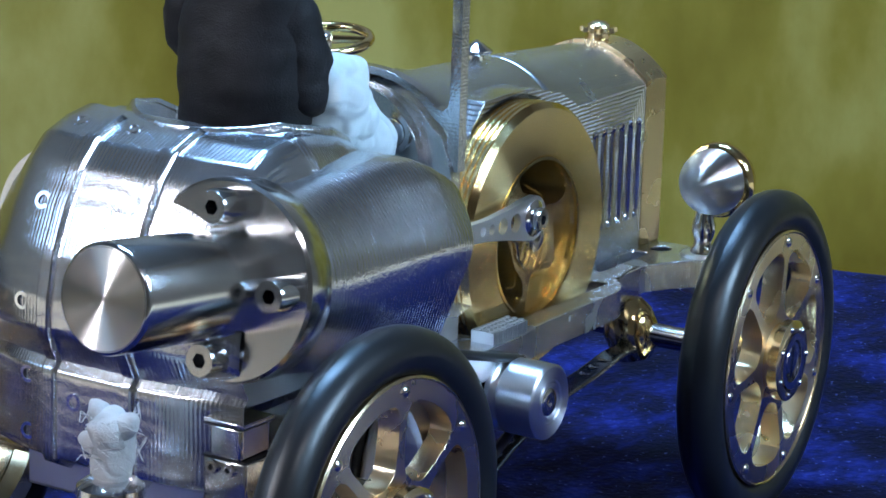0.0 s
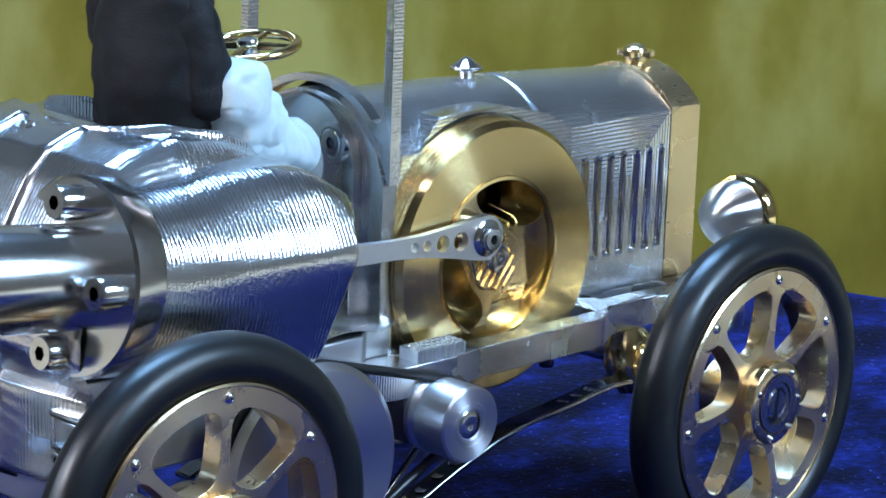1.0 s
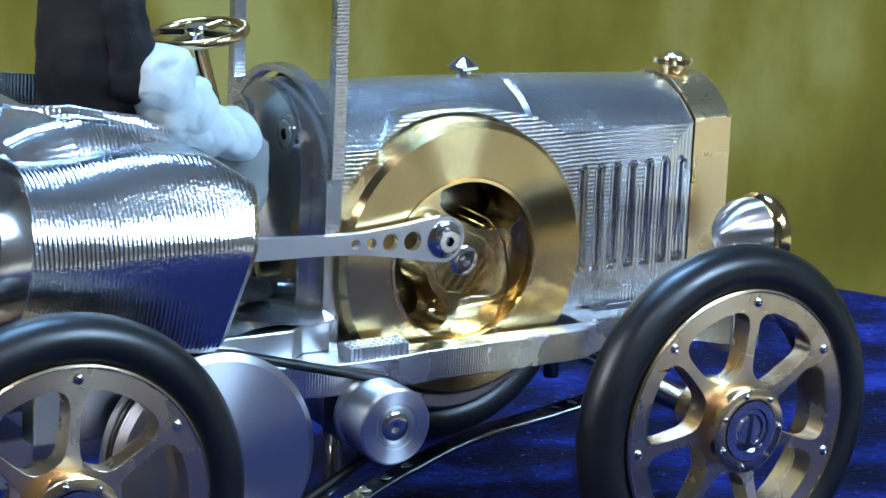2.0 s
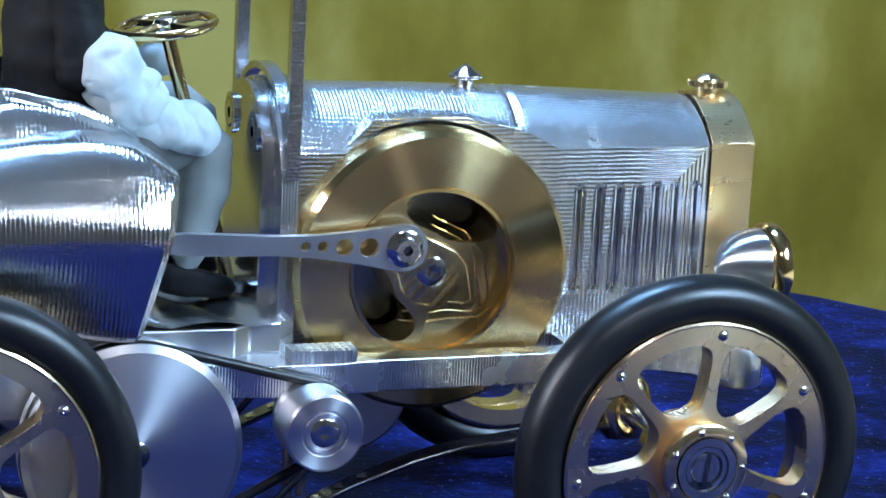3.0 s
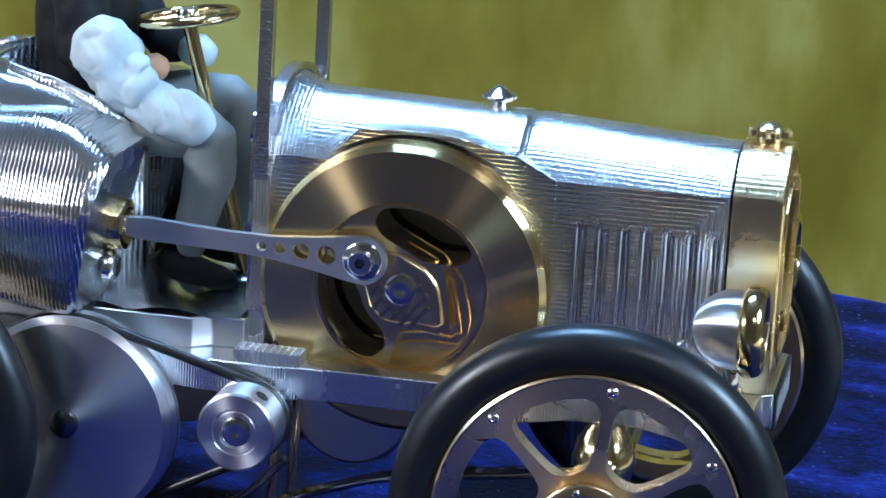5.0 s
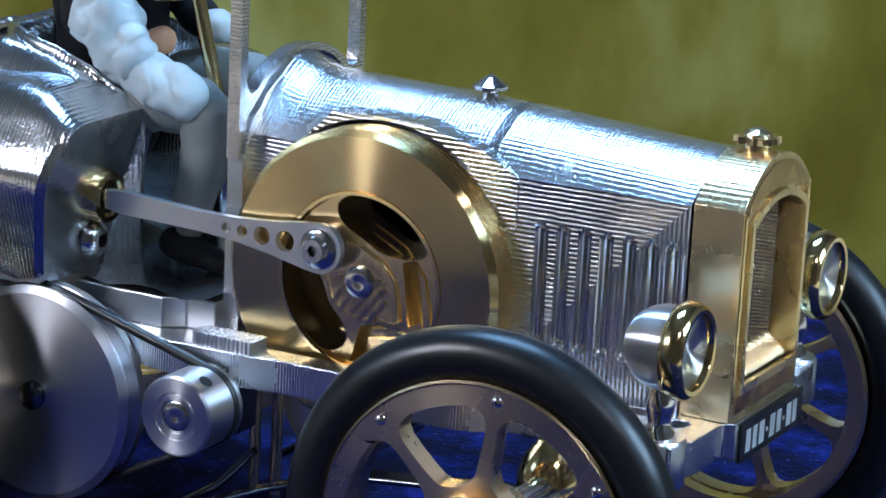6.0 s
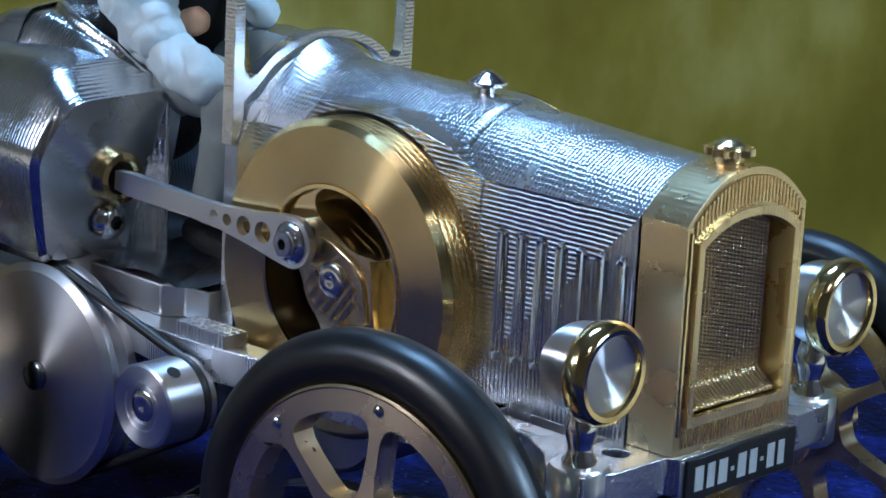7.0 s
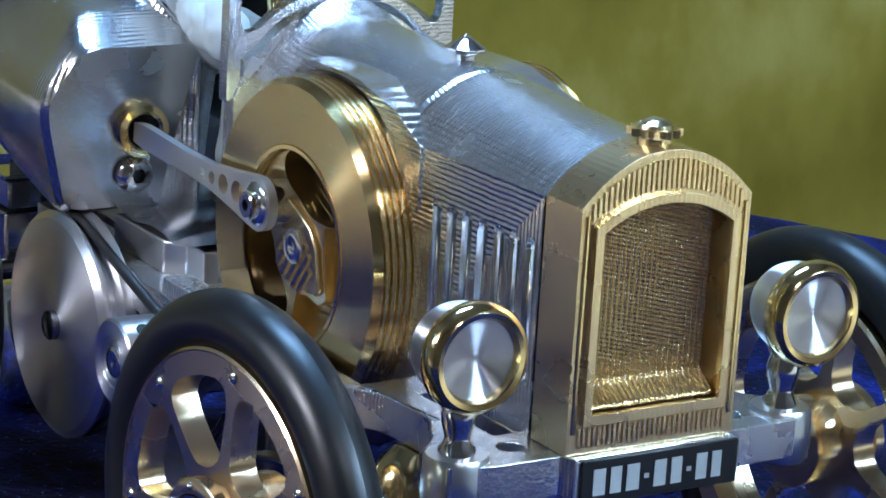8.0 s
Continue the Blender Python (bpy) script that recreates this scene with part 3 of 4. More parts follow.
def radiator(car):
    hw = 1.34
    zs, za = 7.75, 8.42
    arc = lambda w_, z_, h, n=20: [(w_ * (1 - 2 * i / n), z_ + h * (1 - abs(1 - 2 * i / n) ** 2.2)) for i in range(n + 1)]
    outl = [(-hw, 4.46), (hw, 4.46)] + arc(hw, zs, za - zs)
    open_ = [(-1.02, 5.0), (1.02, 5.0)] + arc(1.02, 7.42, 0.32)
    bm = new_bm()
    slab(bm, outl, [open_], YZ, 4.19, 5.0)
    ob = part("radiator", bm, m_brass_rad, car, "bead-milled brass radiator shell", smooth=30, bevel=0.08)
    # raised bead round the opening
    bm = new_bm()
    o2 = [(-1.14, 4.86), (1.14, 4.86)] + arc(1.14, 7.50, 0.36)
    slab(bm, o2, [open_], YZ, 4.5, 5.08)
    part("surround", bm, m_brass_rad, ob, "raised brass surround", smooth=30, bevel=0.05)
    for y in (-1.245, 1.245):
        bm = new_bm()
        tube(bm, [(4.985, y, 4.75), (4.985, y, 7.65)], 0.05, 10)
        part("corner_bead", bm, m_brass_plain, ob)
    bm = new_bm()
    for k in range(30):
        y = -1.16 + k * 0.08
        box(bm, 4.99, 5.03, y - 0.021, y + 0.021, 4.56, 4.83)
        lo = 7.50 + 0.36 * (1 - abs(y / 1.2) ** 2.2) + 0.05
        hi = zs + (za - zs) * (1 - abs(y / hw) ** 2.2) - 0.12
        if hi - lo > 0.03:
            box(bm, 4.99, 5.03, y - 0.021, y + 0.021, lo, hi)
    tagged(part("rib_band", bm, m_brass_grille, ob, smooth=0), "fine upright brass ribs", kind="stuff")
    bm = new_bm()

    def mesh(u, v):
        y = -1.02 + 2.04 * u
        z = 5.0 + 2.75 * v
        slope = 0.30 * (1 - smooth_step(5.0, 5.32, z))
        col = math.floor(y / 0.085)
        bead = 0.5 + 0.5 * math.sin(z * 2 * math.pi / 0.058 + 2.4 * col)
        return (4.62 + slope + 0.030 * math.sin(y * 2 * math.pi / 0.085) * (1 - 0.40 * bead * (1 - slope / 0.3)) + 0.005 * noise.noise((y * 14, z * 14, 1)), y, z)
    grid(bm, 240, 280, mesh)
    part("grille", bm, m_brass_grille, ob, "finely ribbed brass grille", smooth=60)
    bm = new_bm()
    pts = [(x * q, y * q) for x, y in circle(0.33, n=72) for q in (1 + 0.12 * math.cos(12 * math.atan2(y, x)),)]
    slab(bm, pts, [], Matrix.Translation((4.58, 0, 0)), 8.53, 8.63)
    lathe(bm, [(0.23, 8.25), (0.23, 8.53)], (4.58, 0, 0), (0, 0, 1), 24)
    lathe(bm, [(0.25, 8.62), (0.23, 8.68), (0.15, 8.735), (0.06, 8.76), (0, 8.765)], (4.58, 0, 0), (0, 0, 1), 24)
    part("radiator_cap", bm, m_brass_cap, ob, "knurled gold-coloured radiator cap", smooth=30)


def headlamp(car, s):
    c = (4.50, s * 2.70, 5.90)
    bm = new_bm()
    prof = [(0.0, -0.62)] + [(0.64 * math.sin(radians(a)), -0.64 * math.cos(radians(a))) for a in range(8, 96, 6)] + [(0.64, 0.18)]
    lathe(bm, prof, c, (1, 0, 0), 48)
    ob = part("headlamp", bm, m_lens, car, "round aluminium headlamp with a brass rim on a turned stem")
    bm = new_bm()
    lathe(bm, [(0.64, 0.12), (0.70, 0.15), (0.74, 0.24), (0.745, 0.36), (0.71, 0.46), (0.64, 0.51), (0.57, 0.50), (0.53, 0.42), (0.53, 0.36)], c, (1, 0, 0), 56)
    part("lamp_rim", bm, m_brass_plain, ob, "polished brass lamp rim")
    bm = new_bm()
    lathe(bm, [(0.54, 0.40), (0.50, 0.395), (0.05, 0.34), (0, 0.33)], c, (1, 0, 0), 56)
    part("lens", bm, m_lens, ob, "turned aluminium lamp face")
    bm = new_bm()
    lathe(bm, [(0.0, 4.4), (0.24, 4.4), (0.25, 4.56), (0.19, 4.66), (0.17, 4.74), (0.22, 4.90), (0.235, 5.05), (0.19, 5.22), (0.17, 5.35)], (4.42, s * 2.62, 0), (0, 0, 1), 28)
    part("stem", bm, m_chrome, ob, "bright turned lamp stem")


def number_plate(car):
    bm = new_bm()
    box(bm, 5.10, 5.16, -1.16, 1.36, 3.80, 4.42)
    ob = part("number_plate", bm, m_plate, car, "small black plate with a row of pale bars", smooth=30, bevel=0.02)
    x = -0.98
    for wdt in (0.24, 0.22, 0.25, 0.12, 0.24, 0.22, 0.12, 0.22, 0.20):
        h0, h1 = (3.93, 4.29) if wdt > 0.15 else (4.07, 4.13)
        bm = new_bm()
        box(bm, 5.16, 5.172, x, x + wdt - 0.05, h0, h1)
        part("bar", bm, m_letter, ob, "pale bar", smooth=0)
        x += wdt + 0.035
    bm = new_bm()
    box(bm, 4.7, 5.11, -1.25, 1.42, 3.85, 4.40)
    part("bracket", bm, m_alu, ob, "aluminium plate bracket", smooth=30, bevel=0.03)


def flywheel(car, s):
    out = Vector((0, s, 0))
    c = FLY
    face = 2.08
    # rim with five grooves, thick outer band and a dished middle
    back = 1.36
    prof = [(1.42, back + 0.1), (2.2, back), (2.36, back), (2.42, back + 0.04)]
    n = 5
    step = (face - back - 0.16) / n
    for i in range(n):
        h = back + 0.07 + i * step
        prof += [(2.43, h), (2.43, h + step * 0.55), (2.38, h + step * 0.66), (2.38, h + step * 0.88)]
    prof += [(2.43, face - 0.11), (2.33, face), (1.48, face), (1.43, face - 0.05), (1.42, face - 0.30), (1.42, back + 0.1)]
    bm = new_bm()
    lathe(bm, prof, c, out, 128)
    ob = part("flywheel", bm, m_brass, car, "turned brass flywheel with grooved rim and kidney-shaped openings", smooth=30)

    def rounded(pts, times=3):
        for _ in range(times):
            pts = [q for (ax, az), (bx, bz) in zip(pts, pts[1:] + pts[:1]) for q in ((ax * 0.75 + bx * 0.25, az * 0.75 + bz * 0.25), (ax * 0.25 + bx * 0.75, az * 0.25 + bz * 0.75))]
        mx, mz = sum(q[0] for q in pts) / len(pts), sum(q[1] for q in pts) / len(pts)
        return [(mx + (x - mx) * 1.07, mz + (z - mz) * 1.07) for x, z in pts]
    holes = [rounded([(-0.48, 1.22), (0.0, 1.42), (0.62, 1.28), (1.14, 0.80), (1.02, 0.50), (0.62, 0.50), (0.30, 0.52), (0.05, 0.68), (-0.40, 0.88)]),
             rounded([(-1.42, 0.16), (-1.41, -0.34), (-1.12, -0.90), (-0.62, -1.24), (-0.26, -1.06), (-0.30, -0.74), (-0.62, -0.46), (-0.72, -0.12), (-0.98, 0.16)])]
    m = Matrix.Translation(c) @ XZ
    bm = new_bm()
    pocket = circle(1.35, n=20, a0=-97, a1=26) + [(0.70, 0.42), (0.76, 0.10), (0.80, -0.28), (0.86, -0.60), (0.66, -0.72), (0.30, -0.66), (0.0, -0.72)]
    lo, hi = sorted((s * 0.95, s * (face - 0.36)))
    slab(bm, circle(1.425, n=96), holes, m, lo, hi)
    lo, hi = sorted((s * (face - 0.36), s * (face - 0.12)))
    slab(bm, circle(1.425, n=96), holes + [pocket], m, lo, hi)
    part("web", bm, m_brass_pit, ob, "milled brass web with two kidney-shaped openings", smooth=30, bevel=0.03)
    # raised crank web: a rounded shield from the pin to the counterweight
    shield = [(-0.88, 0.55), (-0.62, 0.68), (-0.30, 0.62), (0.03, 0.56), (0.40, 0.38), (0.62, 0.10), (0.70, -0.28), (0.74, -0.52), (0.62, -0.60), (0.30, -0.56), (0.0, -0.60), (-0.30, -0.56), (-0.52, -0.34), (-0.62, -0.02), (-0.86, 0.12), (-0.96, 0.34)]
    lo, hi = sorted((s * (face - 0.13), s * (face - 0.06)))
    bm = new_bm()
    slab(bm, shield, [], m, lo, hi)
    part("crank_web", bm, m_brass_web, ob, "brass crank web with diagonal milling", smooth=50, bevel=0.05)
    u, v = Vector((math.cos(radians(52)), math.sin(radians(52)))), Vector((math.sin(radians(52)), -math.cos(radians(52))))
    for k, (off, mid, ln) in enumerate(((-0.30, -0.30, 0.26), (-0.13, -0.42, 0.30), (0.05, -0.42, 0.34), (0.22, -0.10, 0.78), (0.38, -0.12, 0.72), (0.53, -0.16, 0.50))):
        q = v * off + u * mid
        rim = [q + u * a * ln / 2 + v * b * 0.04 for a, b in ((-1, -1), (1, -1), (1, 1), (-1, 1))]
        lo, hi = sorted((s * (face - 0.07), s * (face - 0.03)))
        bm = new_bm()
        slab(bm, [(p.x, p.y) for p in rim], [], m, lo, hi)
        part("ridge", bm, m_brass_plain, ob, smooth=0)
    # raised cutter paths that follow the shield's outline
    for k in (1.34, 1.62):
        path = []
        for x, z in shield[3:12]:
            q = Vector((x, z)) * k
            q *= min(1.0, 1.33 / q.length)
            path.append((c.x + q.x, s * (face - 0.355), c.z + q.y))
        bm = new_bm()
        tube(bm, path, 0.022, 6)
        part("cutter_ridge", bm, m_brass_plain, ob, smooth=60)
    bm = new_bm()
    lathe(bm, [(0.26, face - 0.2), (0.26, face - 0.02), (0.22, face), (0.06, face), (0, face - 0.03)], c, out, 32)
    part("shaft_end", bm, m_steel, ob, "steel shaft end with a centre mark")
    bm = new_bm()
    ring(bm, 1.40, 1.46, face - 0.05, face + 0.012, c, out, 96)
    part("inner_lip", bm, m_brass_plain, ob)


def connecting_rod(car, s):
    """From the piston's brass bush to the crank pin, with four lightening holes."""
    pin = Vector((FLY.x - 0.60, 0, FLY.z + 0.50))
    end = Vector((-5.74, 0, 6.42))
    d = pin - end
    ln = d.length
    ang = math.atan2(d.z, d.x)
    half = lambda u: interp(u, (0, 0.08, 0.45, 0.62, 0.80, 0.93, 1), (0.15, 0.19, 0.165, 0.19, 0.28, 0.37, 0.40))
    us = [i / 40 for i in range(41)]
    upper = [(u * ln, half(u)) for u in us]
    tip = [(ln + 0.40 * math.cos(radians(a)), 0.40 * math.sin(radians(a))) for a in range(80, -81, -10)]
    lower = [(u * ln, -half(u)) for u in reversed(us)]
    outline = upper + tip + lower
    holes = [circle(r, ln - q, 0, 20) for q, r in ((0.62, 0.17), (1.05, 0.15), (1.42, 0.095), (1.72, 0.085))]
    m = Matrix.Translation((end.x, 0, end.z)) @ Matrix.Rotation(-ang, 4, "Y") @ XZ
    lo, hi = sorted((s * 2.20, s * 2.34))
    bm = new_bm()
    slab(bm, outline, holes, m, lo, hi)
    ob = part("connecting_rod", bm, m_satin, car, "steel connecting rod with lightening holes", smooth=40, bevel=0.03)
    p = (pin.x, s * 2.34, pin.z)
    bm = new_bm()
    lathe(bm, [(0.33, -0.5), (0.33, 0.02), (0.28, 0.06), (0, 0.06)], p, (0, s, 0), 32)
    part("washer", bm, m_chrome, ob)
    socket_screw("pin_screw", (p[0], p[1] + s * 0.05, p[2]), (0, s, 0), 0.21, 0.14, ob, "steel pan-head pin screw")
    # brass bush and the small screw on the cylinder's face
    bm = new_bm()
    lathe(bm, [(0.27, 0), (0.27, 0.16), (0.32, 0.20), (0.42, 0.18), (0.44, 0.1), (0.44, -0.1)], (-5.97, s * 2.13, 6.40), (1, 0, 0), 40)
    bush = part("bush", bm, m_brass_plain, car, "polished brass bush")
    # Black disc closes the bush and paints its inner shade.
    bm = new_bm()
    lathe(bm, [(0, 0.02), (0.28, 0.02)], (-5.97, s * 2.13, 6.40), (1, 0, 0), 32)
    part("bore", bm, m_black, bush, "black disc for the shade inside the bush")
    bm = new_bm()
    lathe(bm, [(0, 0.22), (0.13, 0.20), (0.17, 0.1), (0.17, 0)], (-5.94, s * 2.13, 6.42), (1, 0, 0), 20)
    part("rod_pivot", bm, m_chrome, bush)
    bm = new_bm()
    lathe(bm, [(0.32, 0), (0.30, 0.10), (0.20, 0.18), (0.12, 0.20)], (-6.12, s * 2.13, 5.64), (1, 0, 0), 28)
    ob2 = part("face_screw", bm, m_chrome, car, "domed steel screw on the cylinder face")
    # Darker steel puts this socket's shade into its colour.
    bm = new_bm()
    lathe(bm, [(0.13, 0.20), (0.10, 0.08), (0, 0.08)], (-6.12, s * 2.13, 5.64), (1, 0, 0), 6)
    part("hex_socket", bm, m_dark_steel, ob2, smooth=0)


def z_top(x, y):
    zc = interp(x, (-10.6, -10.2, -9.6, -9.0, -8.2, -7.2, -6.56, -5.8), (7.0, 7.65, 8.25, 8.62, 8.76, 8.60, 8.32, 7.66))
    a = abs(y)
    return zc - 0.06 * (a / 1.9) ** 2 - 1.5 * smooth_step(1.75, 3.1, a)


def body(car):
    # cylinder pods on both sides: round at the flange, a five-sided block with a leaning side at the front
    def block_radius(ca, sa, up_):
        planes = ((0, 1, up_ + 0.10), (0.854, 0.52, 1.573 + max(0.0, up_ - 1.2) * 0.10), (0.958, -0.288, 1.347), (0, -1, 1.40), (-1, 0, 1.42))
        return sum(max(0.0, (nx * ca + nz * sa) / d) ** 15 for nx, nz, d in planes) ** (-1 / 15)
    for s in (-1, 1):
        secs = []
        n = 72
        x0 = -10.05 if s < 0 else -9.2
        for k in range(33):
            u = k / 32
            x = x0 + (-5.98 - x0) * u
            c0 = cyl_axis(x, s)
            f = min(1.0, u / 0.9)
            up_ = interp(x, (-10.05, -9.5, -8.8, -8.0, -7.2, -6.56, -6.1, -5.8), (1.50, 1.58, 1.78, 1.92, 1.90, 1.72, 1.43, 1.20))
            cy, cz = c0.y + f * (s * 2.30 - c0.y), c0.z + f * (6.40 - c0.z)
            row = []
            for i in range(n):
                a = 2 * math.pi * i / n
                ca, sa = math.cos(a), math.sin(a)
                r = 1.50 + f * (block_radius(ca, sa, up_) - 1.50)
                z = cz + r * sa
                # the front edge leans back towards the bottom
                row.append((x - 0.20 * u ** 4 * (7.3 - z) , cy + s * r * ca, z))
            secs.append(row)
        lip = [(q[0] + 0.13, cy + (q[1] - cy) * (0.93 if s * (q[1] - cy) > 0 else 1.0), cz + (q[2] - cz) * 0.95) for q in secs[-1]]
        bm = new_bm()
        loft(bm, secs + [lip])
        for fc in bm.faces:
            if len(fc.verts) > 4:
                fc.material_index = 1
        part("cylinder_pod", bm, [m_body, m_satin_face], car, "milled aluminium cylinder housing", smooth=32)
    # top skin round the cockpit, open at the front
    bm = new_bm()
    na, nr = 160, 48

    def skin(u, v):
        a = 2 * math.pi * u
        ca, sa = math.cos(a), math.sin(a)
        ix, iy = -7.15 + 1.85 * ca, 1.72 * sa
        e = 5
        r = (abs(ca) ** e + abs(sa) ** e) ** (-1 / e)
        ox, oy = (-8.05 + 2.25 * r * ca if ca > 0 else -8.05 + 1.45 * r * ca), 2.95 * r * sa
        x, y = ix + (ox - ix) * v, iy + (oy - iy) * v
        return (x, y, z_top(x, y) + 0.14 * math.exp(-(v / 0.07) ** 4))
    rows = grid(bm, na, nr, skin)
    lo = [bm.verts.new((v.co.x, v.co.y * 0.98, 5.0)) for v in (r[0] for r in rows)]
    for i in range(na):
        bm.faces.new((rows[i][0], rows[i + 1][0], lo[i + 1], lo[i]))
    bmesh.ops.delete(bm, geom=[f for f in bm.faces if max(v.co.x for v in f.verts) > -5.79], context="FACES")
    ob = part("body_shell", bm, m_body, car, "bright milled aluminium body with a round cockpit", smooth=50)
    mod = ob.modifiers.new("thickness", "SOLIDIFY")
    mod.thickness = 0.0008
    # tail with ribs, wrapped from the top skin down to the underside
    px = (-8.7, -9.2, -9.7, -10.05, -10.4, -10.7, -10.85, -10.86, -10.6, -10.72, -10.72, -10.72, -10.3)
    pz = (8.76, 8.66, 8.46, 8.10, 7.5, 6.8, 6.1, 5.6, 5.08, 4.92, 4.2, 3.5, 3.3)
    ks = np.linspace(0, 1, len(px))

    def tail(u, v):
        y = -2.4 + 5.7 * v
        x, z = interp(u, ks, px), interp(u, ks, pz)
        a = abs(y)
        if y < 0:
            z -= (0.06 * (a / 1.9) ** 2 + 1.5 * smooth_step(1.75, 3.1, a)) * (1 - u) ** 2
        else:
            z -= (0.75 * max(0, (a - 1.9) / 1.2) ** 2 + 0.4 * smooth_step(2.25, 2.9, a)) * (1 - u) ** 2
        x += 0.22 * (a / 2.0) ** 3
        d = 0.0
        for yr in (-0.45, 1.12):
            q = abs(y - yr)
            if q < 0.17:
                d = 0.09 * smooth_step(0.17, 0.11, q) if u > 0.05 else 0
        t = (interp(min(1, u + 0.01), ks, px) - interp(max(0, u - 0.01), ks, px), interp(min(1, u + 0.01), ks, pz) - interp(max(0, u - 0.01), ks, pz))
        ln = math.hypot(*t) or 1
        nx, nz = t[1] / ln, -t[0] / ln
        return (x + nx * d, y, z + nz * d)
    bm = new_bm()
    grid(bm, 90, 200, tail)
    tl = part("tail", bm, m_tail, car, "ribbed milled aluminium tail with small holes", smooth=35)
    for y, u in ((0.62, 0.09), (1.75, 0.10), (0.25, 0.34), (1.6, 0.33), (1.65, 0.52), (1.65, 0.77), (1.65, 0.88), (0.62, 0.80), (-0.55, 0.78)):
        x, z = interp(u, ks, px) + 0.22 * (abs(y) / 2) ** 3, interp(u, ks, pz)
        x2, z2 = interp(min(1, u + 0.02), ks, px), interp(min(1, u + 0.02), ks, pz)
        x1, z1 = interp(max(0, u - 0.02), ks, px), interp(max(0, u - 0.02), ks, pz)
        nrm = Vector((z2 - z1, 0, x1 - x2)).normalized()
        q = Vector((x, y, z))
        bm = new_bm()
        ring(bm, 0.09, 0.145, -0.05, 0.015, q, nrm, 20)
        # The black disc paints the shade inside the hole.
        lathe(bm, [(0, -0.012), (0.095, -0.012)], q, nrm, 16, mat=1)
        part("screw_hole", bm, [m_chrome, m_black], tl)
    # floor pan of the tail and side skirts
    bm = new_bm()
    slab(bm, [(-10.3, -1.7), (-6.4, -1.9), (-6.4, 1.9), (-10.3, 1.9)], [], XY, 4.5, 4.95)
    part("tail_floor", bm, m_alu, car, smooth=30, bevel=0.03)

def cylinder(car, s):
    """The hot cylinder: flange, cap and its socket screws, along the working axis."""
    back = -CYL
    o = cyl_axis(-10.0, s)
    bm = new_bm()
    lathe(bm, [(0.5, -0.28), (1.56, -0.28), (1.58, -0.25), (1.58, 0.25), (1.53, 0.30), (0.7, 0.30)], o, back, 72)
    fl = part("cylinder_flange", bm, m_steel, car, "polished steel cylinder flange with socket screws")
    bm = new_bm()
    lathe(bm, [(0.83, 0.30), (0.83, 3.14), (0.79, 3.20), (0.75, 3.22)], o, back, 64)
    part("cylinder_cap", bm, m_steel, fl, "polished steel hot cap")
    bm = new_bm()
    lathe(bm, [(0.77, 3.215), (0.1, 3.22), (0, 3.21)], o, back, 64)
    part("cap_end", bm, m_steel_cap, fl, "turned steel end face")
    u = back.cross(Vector((0, 1, 0))).normalized()
    v = Vector((0, 1, 0))
    for a in (0, 90, 180, 270):
        q = o + back * 0.3 + (u * math.cos(radians(a)) + v * math.sin(radians(a))) * 1.17
        socket_screw("flange_screw", q, back, 0.28, 0.50, fl)


